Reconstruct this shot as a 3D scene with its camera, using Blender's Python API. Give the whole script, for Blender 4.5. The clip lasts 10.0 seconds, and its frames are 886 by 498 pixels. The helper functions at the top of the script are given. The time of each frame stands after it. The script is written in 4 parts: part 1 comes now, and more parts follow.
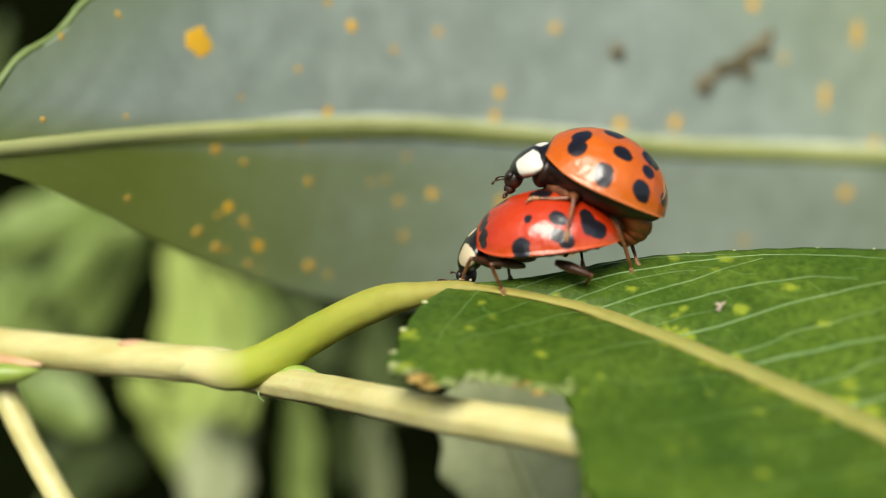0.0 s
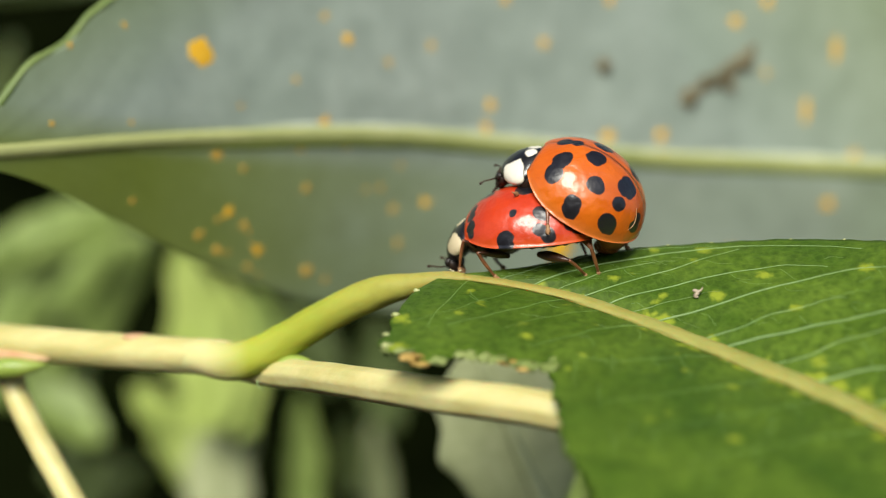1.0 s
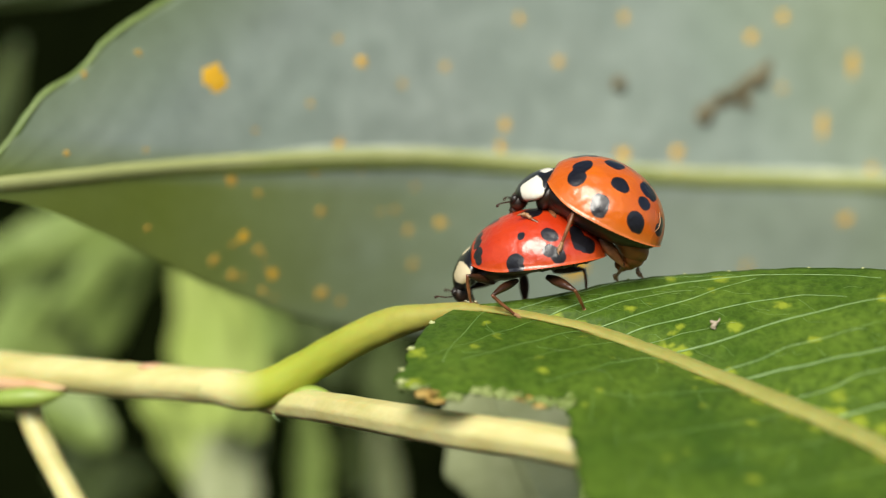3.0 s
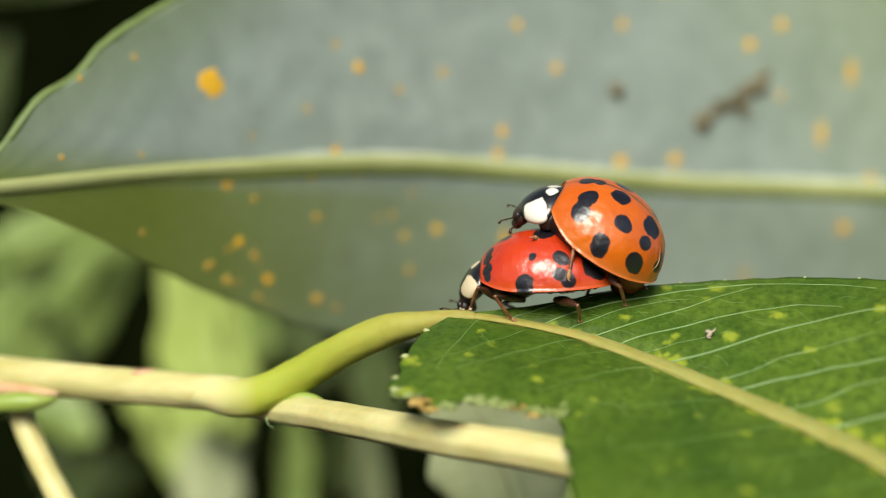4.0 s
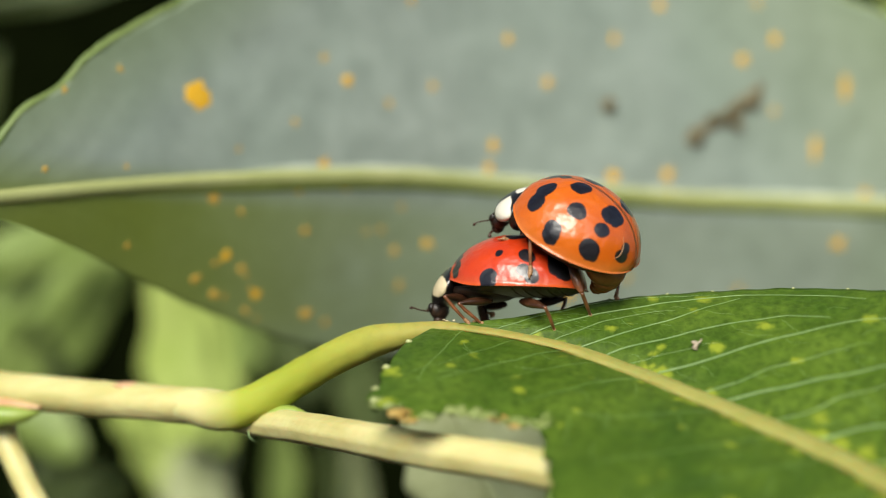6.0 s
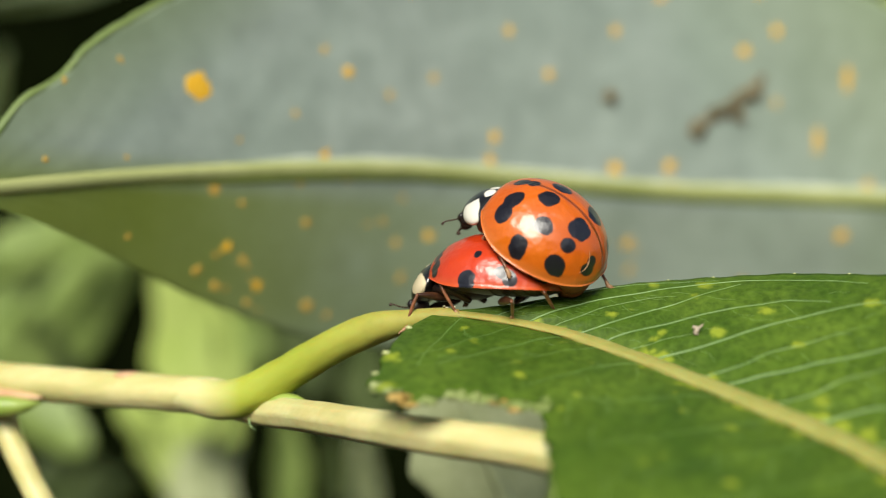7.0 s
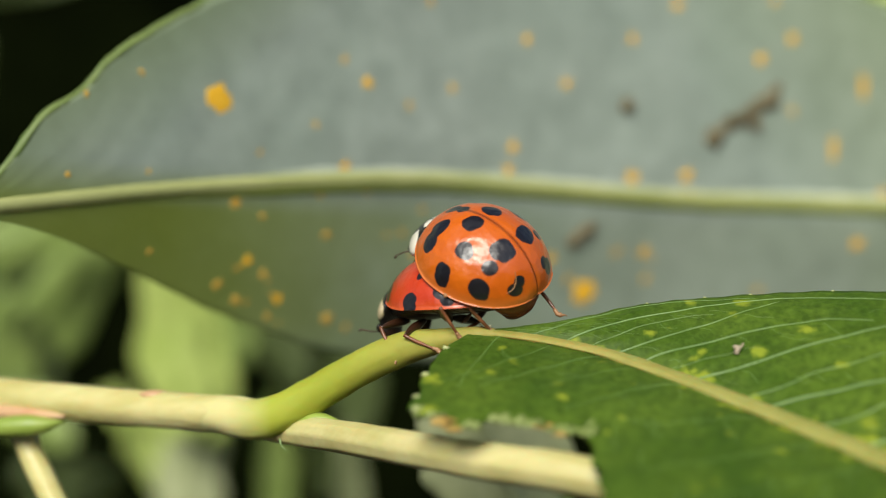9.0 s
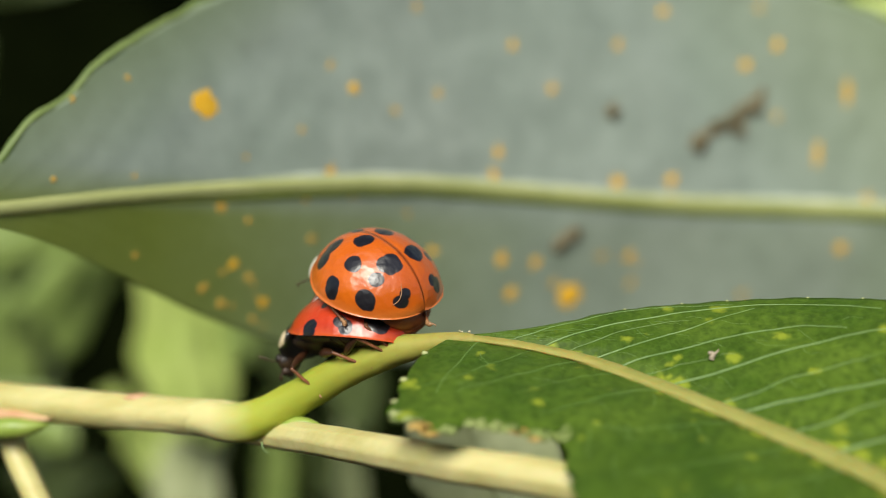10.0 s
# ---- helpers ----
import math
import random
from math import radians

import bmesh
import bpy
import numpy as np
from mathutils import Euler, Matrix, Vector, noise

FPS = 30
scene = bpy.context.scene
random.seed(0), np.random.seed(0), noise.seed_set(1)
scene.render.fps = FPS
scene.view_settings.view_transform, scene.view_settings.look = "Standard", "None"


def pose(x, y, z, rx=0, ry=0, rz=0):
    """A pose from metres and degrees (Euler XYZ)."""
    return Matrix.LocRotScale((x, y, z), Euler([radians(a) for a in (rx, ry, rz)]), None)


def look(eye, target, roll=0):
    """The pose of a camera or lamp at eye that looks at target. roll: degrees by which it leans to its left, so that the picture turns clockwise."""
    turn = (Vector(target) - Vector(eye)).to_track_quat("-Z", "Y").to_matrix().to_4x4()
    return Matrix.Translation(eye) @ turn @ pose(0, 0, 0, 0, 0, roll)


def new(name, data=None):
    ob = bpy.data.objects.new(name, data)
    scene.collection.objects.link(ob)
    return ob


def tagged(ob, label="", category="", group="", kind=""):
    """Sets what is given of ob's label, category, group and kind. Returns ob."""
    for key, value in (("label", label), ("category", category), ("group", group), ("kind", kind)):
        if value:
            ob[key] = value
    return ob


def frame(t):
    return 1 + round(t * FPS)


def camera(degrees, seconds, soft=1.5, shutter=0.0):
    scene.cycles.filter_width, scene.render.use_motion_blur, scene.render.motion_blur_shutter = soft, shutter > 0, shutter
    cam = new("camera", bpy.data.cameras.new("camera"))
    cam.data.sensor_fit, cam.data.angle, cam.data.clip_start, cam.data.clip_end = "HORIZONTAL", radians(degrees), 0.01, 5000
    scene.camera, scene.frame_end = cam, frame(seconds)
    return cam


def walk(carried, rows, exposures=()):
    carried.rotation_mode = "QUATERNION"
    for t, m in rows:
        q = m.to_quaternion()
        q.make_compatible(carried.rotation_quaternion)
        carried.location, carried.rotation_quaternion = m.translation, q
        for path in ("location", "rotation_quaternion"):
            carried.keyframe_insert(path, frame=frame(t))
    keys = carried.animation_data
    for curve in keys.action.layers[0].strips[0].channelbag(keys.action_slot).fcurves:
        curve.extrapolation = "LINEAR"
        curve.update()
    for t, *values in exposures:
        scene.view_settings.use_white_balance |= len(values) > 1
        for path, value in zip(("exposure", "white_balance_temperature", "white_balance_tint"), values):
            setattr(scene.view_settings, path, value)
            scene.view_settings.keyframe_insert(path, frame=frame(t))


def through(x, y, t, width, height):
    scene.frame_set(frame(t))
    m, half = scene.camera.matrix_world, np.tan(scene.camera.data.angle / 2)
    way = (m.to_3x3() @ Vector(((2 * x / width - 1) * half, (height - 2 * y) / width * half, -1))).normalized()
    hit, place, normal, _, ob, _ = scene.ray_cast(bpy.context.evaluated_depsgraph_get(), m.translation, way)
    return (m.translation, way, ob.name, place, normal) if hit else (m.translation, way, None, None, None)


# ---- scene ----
cam = camera(42.0, 10.0, soft=1.15)
cam.data.dof.use_dof = True
cam.data.dof.focus_distance = 0.0452
cam.data.dof.aperture_fstop = 25.0

MM = 0.001


def hold(x, y, z, yaw, pitch, roll):
    """The camera's pose: millimetres, degrees."""
    return pose(x * MM, y * MM, z * MM, 0, 0, yaw) @ pose(0, 0, 0, 90 + pitch) @ pose(0, 0, 0, 0, 0, roll)


PATH = [
    (0.0, hold(-0, -44.399, 0, 0.002, 0.002, 0)),
    (0.5, hold(0.136, -46.79, -0.473, 0.092, 0.789, 0.334)),
    (1.0, hold(0.309, -46.518, -1.78, -0.07, 1.814, -0.134)),
    (1.5, hold(0.426, -46.741, -1.061, 0.175, 1.817, -0.109)),
    (2.0, hold(0.439, -46.473, 0.116, -0.053, 0.798, -0.15)),
    (2.2, hold(0.364, -46.501, 0.085, 0.146, 1.119, -0.263)),
    (3.3, hold(0.268, -46.204, -0.621, 0.701, 1.956, -0.481)),
    (3.5, hold(-0.175, -46.009, -0.381, 0.242, 2.097, 0.004)),
    (4.0, hold(0.507, -46.214, -0.391, 0.673, 2.002, -0.138)),
    (4.5, hold(0.842, -46.108, -1.486, 0.786, 3.458, -0.242)),
    (5.0, hold(1.079, -46.061, -0.607, 0.789, 2.93, -0.231)),
    (5.2, hold(1.13, -46.011, -0.578, 0.637, 2.341, -0.30)),
    (6.3, hold(1.344, -45.522, -0.974, 0.976, 3.376, -0.1)),
    (6.5, hold(1.271, -45.47, -0.825, 1.039, 2.597, -0.263)),
    (7.0, hold(1.502, -45.511, -1.561, 1.121, 3.36, -0.3)),
    (7.5, hold(1.623, -45.546, -1.291, 0.899, 3.096, -0.098)),
    (8.0, hold(1.546, -45.421, -1.605, 1.221, 3.49, -0.291)),
    (8.5, hold(1.307, -45.301, -1.706, 1.392, 4.415, -0.167)),
    (9.0, hold(-0.469, -45.043, -0.665, 0.358, 3.172, -0.512)),
    (9.5, hold(-0.83, -45.532, -0.563, -0.515, 3.626, -0.238)),
    (10.0, hold(0.218, -45.575, -0.421, 0.227, 3.128, -0.36)),
]
walk(cam, PATH, [(0.0, -0.02), (5.0, 0.0), (8.0, 0.0), (9.0, -0.20), (9.5, -0.10), (10.0, -0.16)])

# ---- light ----
world = bpy.data.worlds.new("sky")
scene.world = world
world.use_nodes = True
wn = world.node_tree.nodes
sky = wn.new("ShaderNodeTexSky")
sky.sky_type, sky.sun_disc = "NISHITA", False
sky.sun_elevation, sky.sun_rotation = radians(35), radians(167)
world.node_tree.links.new(sky.outputs[0], wn["Background"].inputs[0])
wn["Background"].inputs[1].default_value = 0.1
sun = new("sun", bpy.data.lights.new("sun", "SUN"))
sun.data.energy, sun.data.angle, sun.data.color = 5.4, radians(30), (0.985, 0.95, 0.84)
sun.matrix_basis = look((-0.20, -0.87, 0.63), (0, 0, 0))


# ---- material nodes ----
def material(name):
    m = bpy.data.materials.new(name)
    m.use_nodes = True
    nt = m.node_tree
    return m, nt, nt.nodes["Principled BSDF"]


def node(nt, kind, **values):
    n = nt.nodes.new(kind)
    for key, value in values.items():
        if key == "op":
            n.operation = value
        elif key == "mode":
            n.blend_type = value
        else:
            n.inputs[key.replace("_", " ")].default_value = value
    return n


def math_node(nt, op, a, b=None, clamp=False):
    n = nt.nodes.new("ShaderNodeMath")
    n.operation, n.use_clamp = op, clamp
    for k, v in enumerate((a, b)):
        if v is None:
            continue
        if isinstance(v, (int, float)):
            n.inputs[k].default_value = v
        else:
            nt.links.new(v, n.inputs[k])
    return n.outputs[0]


def mix(nt, fac, a, b):
    n = nt.nodes.new("ShaderNodeMix")
    n.data_type = "RGBA"
    for k, v in ((0, fac), (6, a), (7, b)):
        if isinstance(v, (int, float)):
            n.inputs[k].default_value = v
        elif isinstance(v, tuple):
            n.inputs[k].default_value = (*v, 1) if len(v) == 3 else v
        else:
            nt.links.new(v, n.inputs[k])
    return n.outputs[2]


def place(nt):
    return nt.nodes.new("ShaderNodeTexCoord").outputs["Object"]


def grain(nt, scale, detail=4.0, rough=0.55, where=None, distortion=0.0):
    """Noise of that many waves a metre."""
    n = nt.nodes.new("ShaderNodeTexNoise")
    n.inputs["Scale"].default_value, n.inputs["Detail"].default_value = scale, detail
    n.inputs["Roughness"].default_value, n.inputs["Distortion"].default_value = rough, distortion
    nt.links.new(where or place(nt), n.inputs["Vector"])
    return n.outputs["Fac"]


def ramp(nt, fac, low, high):
    n = nt.nodes.new("ShaderNodeMapRange")
    n.inputs["From Min"].default_value, n.inputs["From Max"].default_value = low, high
    nt.links.new(fac, n.inputs["Value"])
    return n.outputs[0]


def relief(nt, bsdf, height, distance, strength=1.0):
    n = nt.nodes.new("ShaderNodeBump")
    n.inputs["Distance"].default_value, n.inputs["Strength"].default_value = distance, strength
    nt.links.new(height, n.inputs["Height"])
    nt.links.new(n.outputs[0], bsdf.inputs["Normal"])
    nt.links.new(n.outputs[0], bsdf.inputs["Coat Normal"])


def leafy(name, dark, light, rough, through, fine=900.0, patch=120.0, sheen=0.5, mesh_of_veins=0.0, coarse=0.5):
    """Leaf skin: two tones in patches and fine grain, part of the light passing through."""
    m, nt, b = material(name)
    tone = ramp(nt, grain(nt, patch, 5), 0.3, 0.7)
    colour = mix(nt, tone, dark, light)
    tiny = ramp(nt, grain(nt, fine, 3), 0.3, 0.7)
    shade = tuple(0.6 * c for c in dark)
    colour = mix(nt, math_node(nt, "MULTIPLY", tiny, coarse), colour, shade)
    cells = nt.nodes.new("ShaderNodeTexVoronoi")
    cells.feature = "DISTANCE_TO_EDGE"
    cells.inputs["Scale"].default_value = fine * 1.2
    nt.links.new(place(nt), cells.inputs["Vector"])
    net = ramp(nt, cells.outputs["Distance"], 0.12, 0.0)
    colour = mix(nt, math_node(nt, "MULTIPLY", net, mesh_of_veins), colour, tuple(min(1, 1.5 * c + 0.02) for c in light))
    nt.links.new(colour, b.inputs["Base Color"])
    worn = nt.nodes.new("ShaderNodeMapRange")
    worn.inputs["To Min"].default_value, worn.inputs["To Max"].default_value = rough - 0.14, rough + 0.14
    nt.links.new(ramp(nt, grain(nt, patch * 2, 3), 0.3, 0.7), worn.inputs["Value"])
    nt.links.new(worn.outputs[0], b.inputs["Roughness"])
    b.inputs["Specular IOR Level"].default_value = sheen
    relief(nt, b, math_node(nt, "SUBTRACT", grain(nt, fine * 1.6, 3), math_node(nt, "MULTIPLY", net, mesh_of_veins)), 0.00006, 0.6)
    glow = nt.nodes.new("ShaderNodeBsdfTranslucent")
    nt.links.new(colour, glow.inputs["Color"])
    both = nt.nodes.new("ShaderNodeMixShader")
    both.inputs[0].default_value = through
    nt.links.new(b.outputs[0], both.inputs[1])
    nt.links.new(glow.outputs[0], both.inputs[2])
    nt.links.new(both.outputs[0], nt.nodes["Material Output"].inputs[0])
    return m


def skin(name, a, b_, rough, scale=600.0, bump=0.00003, spec=0.5, coat=0.0, stretch=None, sss=0.0):
    """A plain two-tone surface with grain and fine relief."""
    m, nt, b = material(name)
    where = place(nt)
    if stretch:
        mp = nt.nodes.new("ShaderNodeMapping")
        mp.inputs["Scale"].default_value = stretch
        nt.links.new(where, mp.inputs["Vector"])
        where = mp.outputs[0]
    fac = ramp(nt, grain(nt, scale, 5, where=where), 0.3, 0.7)
    nt.links.new(mix(nt, fac, a, b_), b.inputs["Base Color"])
    b.inputs["Roughness"].default_value, b.inputs["Specular IOR Level"].default_value = rough, spec
    b.inputs["Coat Weight"].default_value, b.inputs["Coat Roughness"].default_value = coat, 0.12
    if sss:
        b.inputs["Subsurface Weight"].default_value, b.inputs["Subsurface Scale"].default_value = sss, 0.0006
    relief(nt, b, grain(nt, scale * 3, 3, where=where), bump, 0.6)
    return m


def spotted(name, ground, ground_two, spots, rim, low_edge):
    """Glossy wing case with black spots; each spot is a centre on the case and a radius, in millimetres."""
    m, nt, b = material(name)
    at = place(nt)
    xyz = nt.nodes.new("ShaderNodeSeparateXYZ")
    nt.links.new(at, xyz.inputs[0])
    side = math_node(nt, "ABSOLUTE", xyz.outputs[1])
    fold = nt.nodes.new("ShaderNodeCombineXYZ")
    for k, out in enumerate((xyz.outputs[0], side, xyz.outputs[2])):
        nt.links.new(out, fold.inputs[k])
    wob = math_node(nt, "MULTIPLY", math_node(nt, "SUBTRACT", grain(nt, 1100, 2, 0.5), 0.5), 0.00045)
    mask = None
    for x, y, z, r in spots:
        d = nt.nodes.new("ShaderNodeVectorMath")
        d.operation = "DISTANCE"
        d.inputs[1].default_value = (x * MM, y * MM, z * MM)
        nt.links.new(fold.outputs[0], d.inputs[0])
        edge = math_node(nt, "SUBTRACT", 0.90 * r * MM, math_node(nt, "ADD", d.outputs["Value"], wob))
        one = math_node(nt, "MULTIPLY", edge, 22000.0, clamp=True)
        mask = one if mask is None else math_node(nt, "MAXIMUM", mask, one)
    tone = ramp(nt, grain(nt, 420, 4), 0.3, 0.7)
    base = mix(nt, tone, ground, ground_two)
    # paler along the lower margin
    low = ramp(nt, xyz.outputs[2], (low_edge + 0.42) * MM, (low_edge + 0.02) * MM)
    base = mix(nt, math_node(nt, "MULTIPLY", low, 0.4), base, rim)
    fleck = ramp(nt, grain(nt, 5200, 2), 0.62, 0.72)
    base = mix(nt, math_node(nt, "MULTIPLY", fleck, 0.12), base, tuple(0.5 * c for c in ground))
    nt.links.new(mix(nt, mask, base, (0.007, 0.006, 0.009)), b.inputs["Base Color"])
    b.inputs["Roughness"].default_value = 0.36
    b.inputs["Coat Weight"].default_value = 0.9
    b.inputs["Coat IOR"].default_value = 1.58
    b.inputs["Specular IOR Level"].default_value = 0.25
    b.inputs["Coat Roughness"].default_value = 0.3
    b.inputs["Subsurface Weight"].default_value = 0.0
    pits = math_node(nt, "MULTIPLY", grain(nt, 9000, 2), 0.06)
    dimple = math_node(nt, "MULTIPLY", grain(nt, 2300, 1, 0.4), 0.40)
    relief(nt, b, math_node(nt, "ADD", math_node(nt, "ADD", pits, dimple), grain(nt, 700, 1, 0.4)), 0.00015, 0.9)
    return m


def pronotal(name, white, black, ahead=0.0, size=0.00056):
    """Black shield with broad cream flanks and a thin cream front edge."""
    m, nt, b = material(name)
    xyz = nt.nodes.new("ShaderNodeSeparateXYZ")
    nt.links.new(place(nt), xyz.inputs[0])
    wob = math_node(nt, "MULTIPLY", math_node(nt, "SUBTRACT", grain(nt, 1500, 2), 0.5), 0.0003)
    side = math_node(nt, "ADD", math_node(nt, "ABSOLUTE", xyz.outputs[1]), wob)
    flank = math_node(nt, "MULTIPLY", math_node(nt, "SUBTRACT", side, black), 16000.0, clamp=True)
    dx = math_node(nt, "SUBTRACT", xyz.outputs[0], 0.00268 + ahead)
    dz = math_node(nt, "SUBTRACT", xyz.outputs[2], 0.00006 + 0.5 * ahead)
    reach = math_node(nt, "SQRT", math_node(nt, "ADD", math_node(nt, "MULTIPLY", dx, dx), math_node(nt, "MULTIPLY", dz, dz)))
    oval = math_node(nt, "MULTIPLY", math_node(nt, "SUBTRACT", size, math_node(nt, "ADD", reach, wob)), 16000.0, clamp=True)
    mask = math_node(nt, "MULTIPLY", flank, oval)
    # a cream wedge on each side of the middle, before the wing cases
    fold = nt.nodes.new("ShaderNodeCombineXYZ")
    for k, out in enumerate((xyz.outputs[0], side, xyz.outputs[2])):
        nt.links.new(out, fold.inputs[k])
    d = nt.nodes.new("ShaderNodeVectorMath")
    d.operation = "DISTANCE"
    d.inputs[1].default_value = (0.00258 + ahead, 0.00030, 0.00090 + 0.5 * ahead)
    nt.links.new(fold.outputs[0], d.inputs[0])
    wedge = math_node(nt, "MULTIPLY", math_node(nt, "SUBTRACT", 0.00030, math_node(nt, "ADD", d.outputs["Value"], wob)), 16000.0, clamp=True)
    mask = math_node(nt, "MAXIMUM", mask, wedge)
    nt.links.new(mix(nt, mask, (0.008, 0.007, 0.007), white), b.inputs["Base Color"])
    b.inputs["Roughness"].default_value, b.inputs["Coat Weight"].default_value = 0.35, 0.6
    b.inputs["Coat Roughness"].default_value = 0.2
    relief(nt, b, grain(nt, 6000, 2), 0.000015, 0.8)
    return m


LEAF_TOP = leafy("leaf upper skin", (0.041, 0.094, 0.0085), (0.132, 0.212, 0.022), 0.5, 0.14, fine=2600.0, patch=320.0, mesh_of_veins=0.08, sheen=0.13, coarse=0.72)
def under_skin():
    """Leaf underside: grey bloom, greener towards the narrow end below the rib."""
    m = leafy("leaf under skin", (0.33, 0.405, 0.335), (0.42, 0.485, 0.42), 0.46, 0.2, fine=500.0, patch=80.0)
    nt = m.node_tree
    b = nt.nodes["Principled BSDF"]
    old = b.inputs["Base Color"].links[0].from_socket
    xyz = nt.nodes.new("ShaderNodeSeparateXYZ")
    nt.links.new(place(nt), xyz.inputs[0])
    # green bounce light below the rib, painted into the skin colour
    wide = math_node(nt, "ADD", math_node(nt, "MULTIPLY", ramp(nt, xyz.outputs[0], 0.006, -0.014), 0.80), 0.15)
    bounce_tint = math_node(nt, "MULTIPLY", wide, ramp(nt, xyz.outputs[2], 0.0065, 0.0045))
    bounce_tint = math_node(nt, "MULTIPLY", bounce_tint, ramp(nt, grain(nt, 60, 3), 0.0, 0.5))
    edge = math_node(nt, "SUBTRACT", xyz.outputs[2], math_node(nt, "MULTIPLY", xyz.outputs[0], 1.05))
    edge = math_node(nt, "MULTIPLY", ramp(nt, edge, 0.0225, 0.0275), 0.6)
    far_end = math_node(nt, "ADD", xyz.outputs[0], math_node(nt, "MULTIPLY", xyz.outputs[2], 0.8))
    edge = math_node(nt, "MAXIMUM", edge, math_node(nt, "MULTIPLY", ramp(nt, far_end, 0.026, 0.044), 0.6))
    body_tone = mix(nt, bounce_tint, old, (0.19, 0.245, 0.028))
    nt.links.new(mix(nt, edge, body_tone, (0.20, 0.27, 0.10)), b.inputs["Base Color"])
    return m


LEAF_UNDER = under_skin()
VEIN_PALE = skin("pale vein", (0.14, 0.25, 0.072), (0.26, 0.38, 0.155), 0.45, 700)
VEIN_FAINT = skin("faint vein", (0.09, 0.18, 0.03), (0.16, 0.26, 0.06), 0.45, 500)
def stalk_skin():
    """Leaf stalk: yellow-green, turning straw-coloured towards the blade."""
    m = skin("petiole skin", (0.27, 0.31, 0.028), (0.37, 0.41, 0.046), 0.45, 300, spec=0.25, sss=0.2)
    nt = m.node_tree
    b = nt.nodes["Principled BSDF"]
    old = b.inputs["Base Color"].links[0].from_socket
    xyz = nt.nodes.new("ShaderNodeSeparateXYZ")
    nt.links.new(place(nt), xyz.inputs[0])
    dry = math_node(nt, "MULTIPLY", ramp(nt, xyz.outputs[0], -0.0055, 0.0005), 0.85)
    woody = math_node(nt, "MULTIPLY", ramp(nt, xyz.outputs[0], -0.0078, -0.0098), 1.0)
    rib = ramp(nt, xyz.outputs[0], 0.003, 0.009)
    scurf = math_node(nt, "MULTIPLY", ramp(nt, grain(nt, 1500, 4), 0.45, 0.65), math_node(nt, "MULTIPLY", dry, 0.45))
    col = mix(nt, woody, mix(nt, dry, old, (0.33, 0.27, 0.075)), (0.62, 0.57, 0.25))
    col = mix(nt, rib, col, (0.30, 0.29, 0.075))
    b.inputs["Roughness"].default_value = 0.6
    nt.links.new(mix(nt, scurf, col, (0.20, 0.21, 0.035)), b.inputs["Base Color"])
    return m


PETIOLE = stalk_skin()
STEM = skin("stem skin", (0.48, 0.43, 0.15), (0.68, 0.62, 0.29), 0.42, 500, bump=0.00006, stretch=(0.25, 1.5, 1.5), sss=0.15)
STEM_RED = skin("blushed stem skin", (0.55, 0.30, 0.16), (0.62, 0.44, 0.24), 0.45, 500)
BUD = skin("bud scale", (0.20, 0.30, 0.04), (0.30, 0.38, 0.07), 0.4, 700)
RUST = skin("rust pustule", (0.74, 0.39, 0.02), (0.86, 0.52, 0.05), 0.85, 2500, bump=0.0001, spec=0.1)
RUST_PALE = skin("young rust pustule", (0.56, 0.34, 0.05), (0.66, 0.42, 0.09), 0.8, 2500, bump=0.0001, spec=0.1)
DIRT = skin("dry frass", (0.085, 0.072, 0.038), (0.21, 0.18, 0.11), 0.9, 1100, bump=0.0002, spec=0.1)
YELLOWED = skin("yellowed margin", (0.36, 0.40, 0.14), (0.55, 0.57, 0.30), 0.5, 1500)
TORN = leafy("torn leaf membrane", (0.20, 0.27, 0.06), (0.35, 0.39, 0.14), 0.6, 0.12, coarse=0.2)
BROWN = skin("browned leaf edge", (0.33, 0.20, 0.035), (0.50, 0.35, 0.10), 0.7, 1500)
CRUMB = skin("white crumb", (0.42, 0.38, 0.22), (0.62, 0.57, 0.40), 0.7, 2500)
HUSK = skin("shed skin", (0.26, 0.20, 0.13), (0.48, 0.40, 0.30), 0.6, 2500)

UPPER_SPOTS = [(1.42, 1.10, 1.89, 0.40), (1.41, 1.72, 1.41, 0.43), (1.42, 1.42, 1.66, 0.26), (0.35, 0.55, 2.44, 0.48), (-0.20, 1.67, 1.94, 0.42), (-1.35, 0.64, 2.11, 0.52), (-1.2, 0.85, 2.1, 0.40),
               (0.16, 2.36, 1.15, 0.40), (0.10, 2.44, 0.90, 0.40), (-1.36, 1.50, 1.66, 0.36), (-1.41, 2.03, 0.96, 0.49), (-2.38, 1.02, 1.00, 0.38), (-2.28, 0.80, 1.20, 0.32),
               (1.70, 0.0, 1.98, 0.40), (1.25, 0.0, 2.25, 0.36)]
LOWER_SPOTS = [(2.05, 0.7, 1.53, 0.28), (2.1, 1.05, 1.23, 0.28), (2.02, 1.4, 0.9, 0.32), (1.98, 1.52, 0.64, 0.28), (0.18, 1.85, 1.42, 0.22), (-0.92, 1.77, 1.33, 0.36), (-2.26, 1.25, 0.75, 0.5), (-2.05, 1.45, 0.99, 0.48), (-1.95, 1.3, 1.27, 0.4), (-1.17, 2.09, 0.5, 0.4), (-0.85, 2.1, 0.74, 0.36), (0.52, 2.25, 0.47, 0.42), (0.45, 2.28, 0.24, 0.38), (-0.2, 0.75, 2.22, 0.5), (1.5, 0.35, 1.98, 0.36)]
CASE_ORANGE = spotted("orange wing case", (0.49, 0.078, 0.001), (0.62, 0.128, 0.002), UPPER_SPOTS, (0.58, 0.20, 0.05), 0.36)
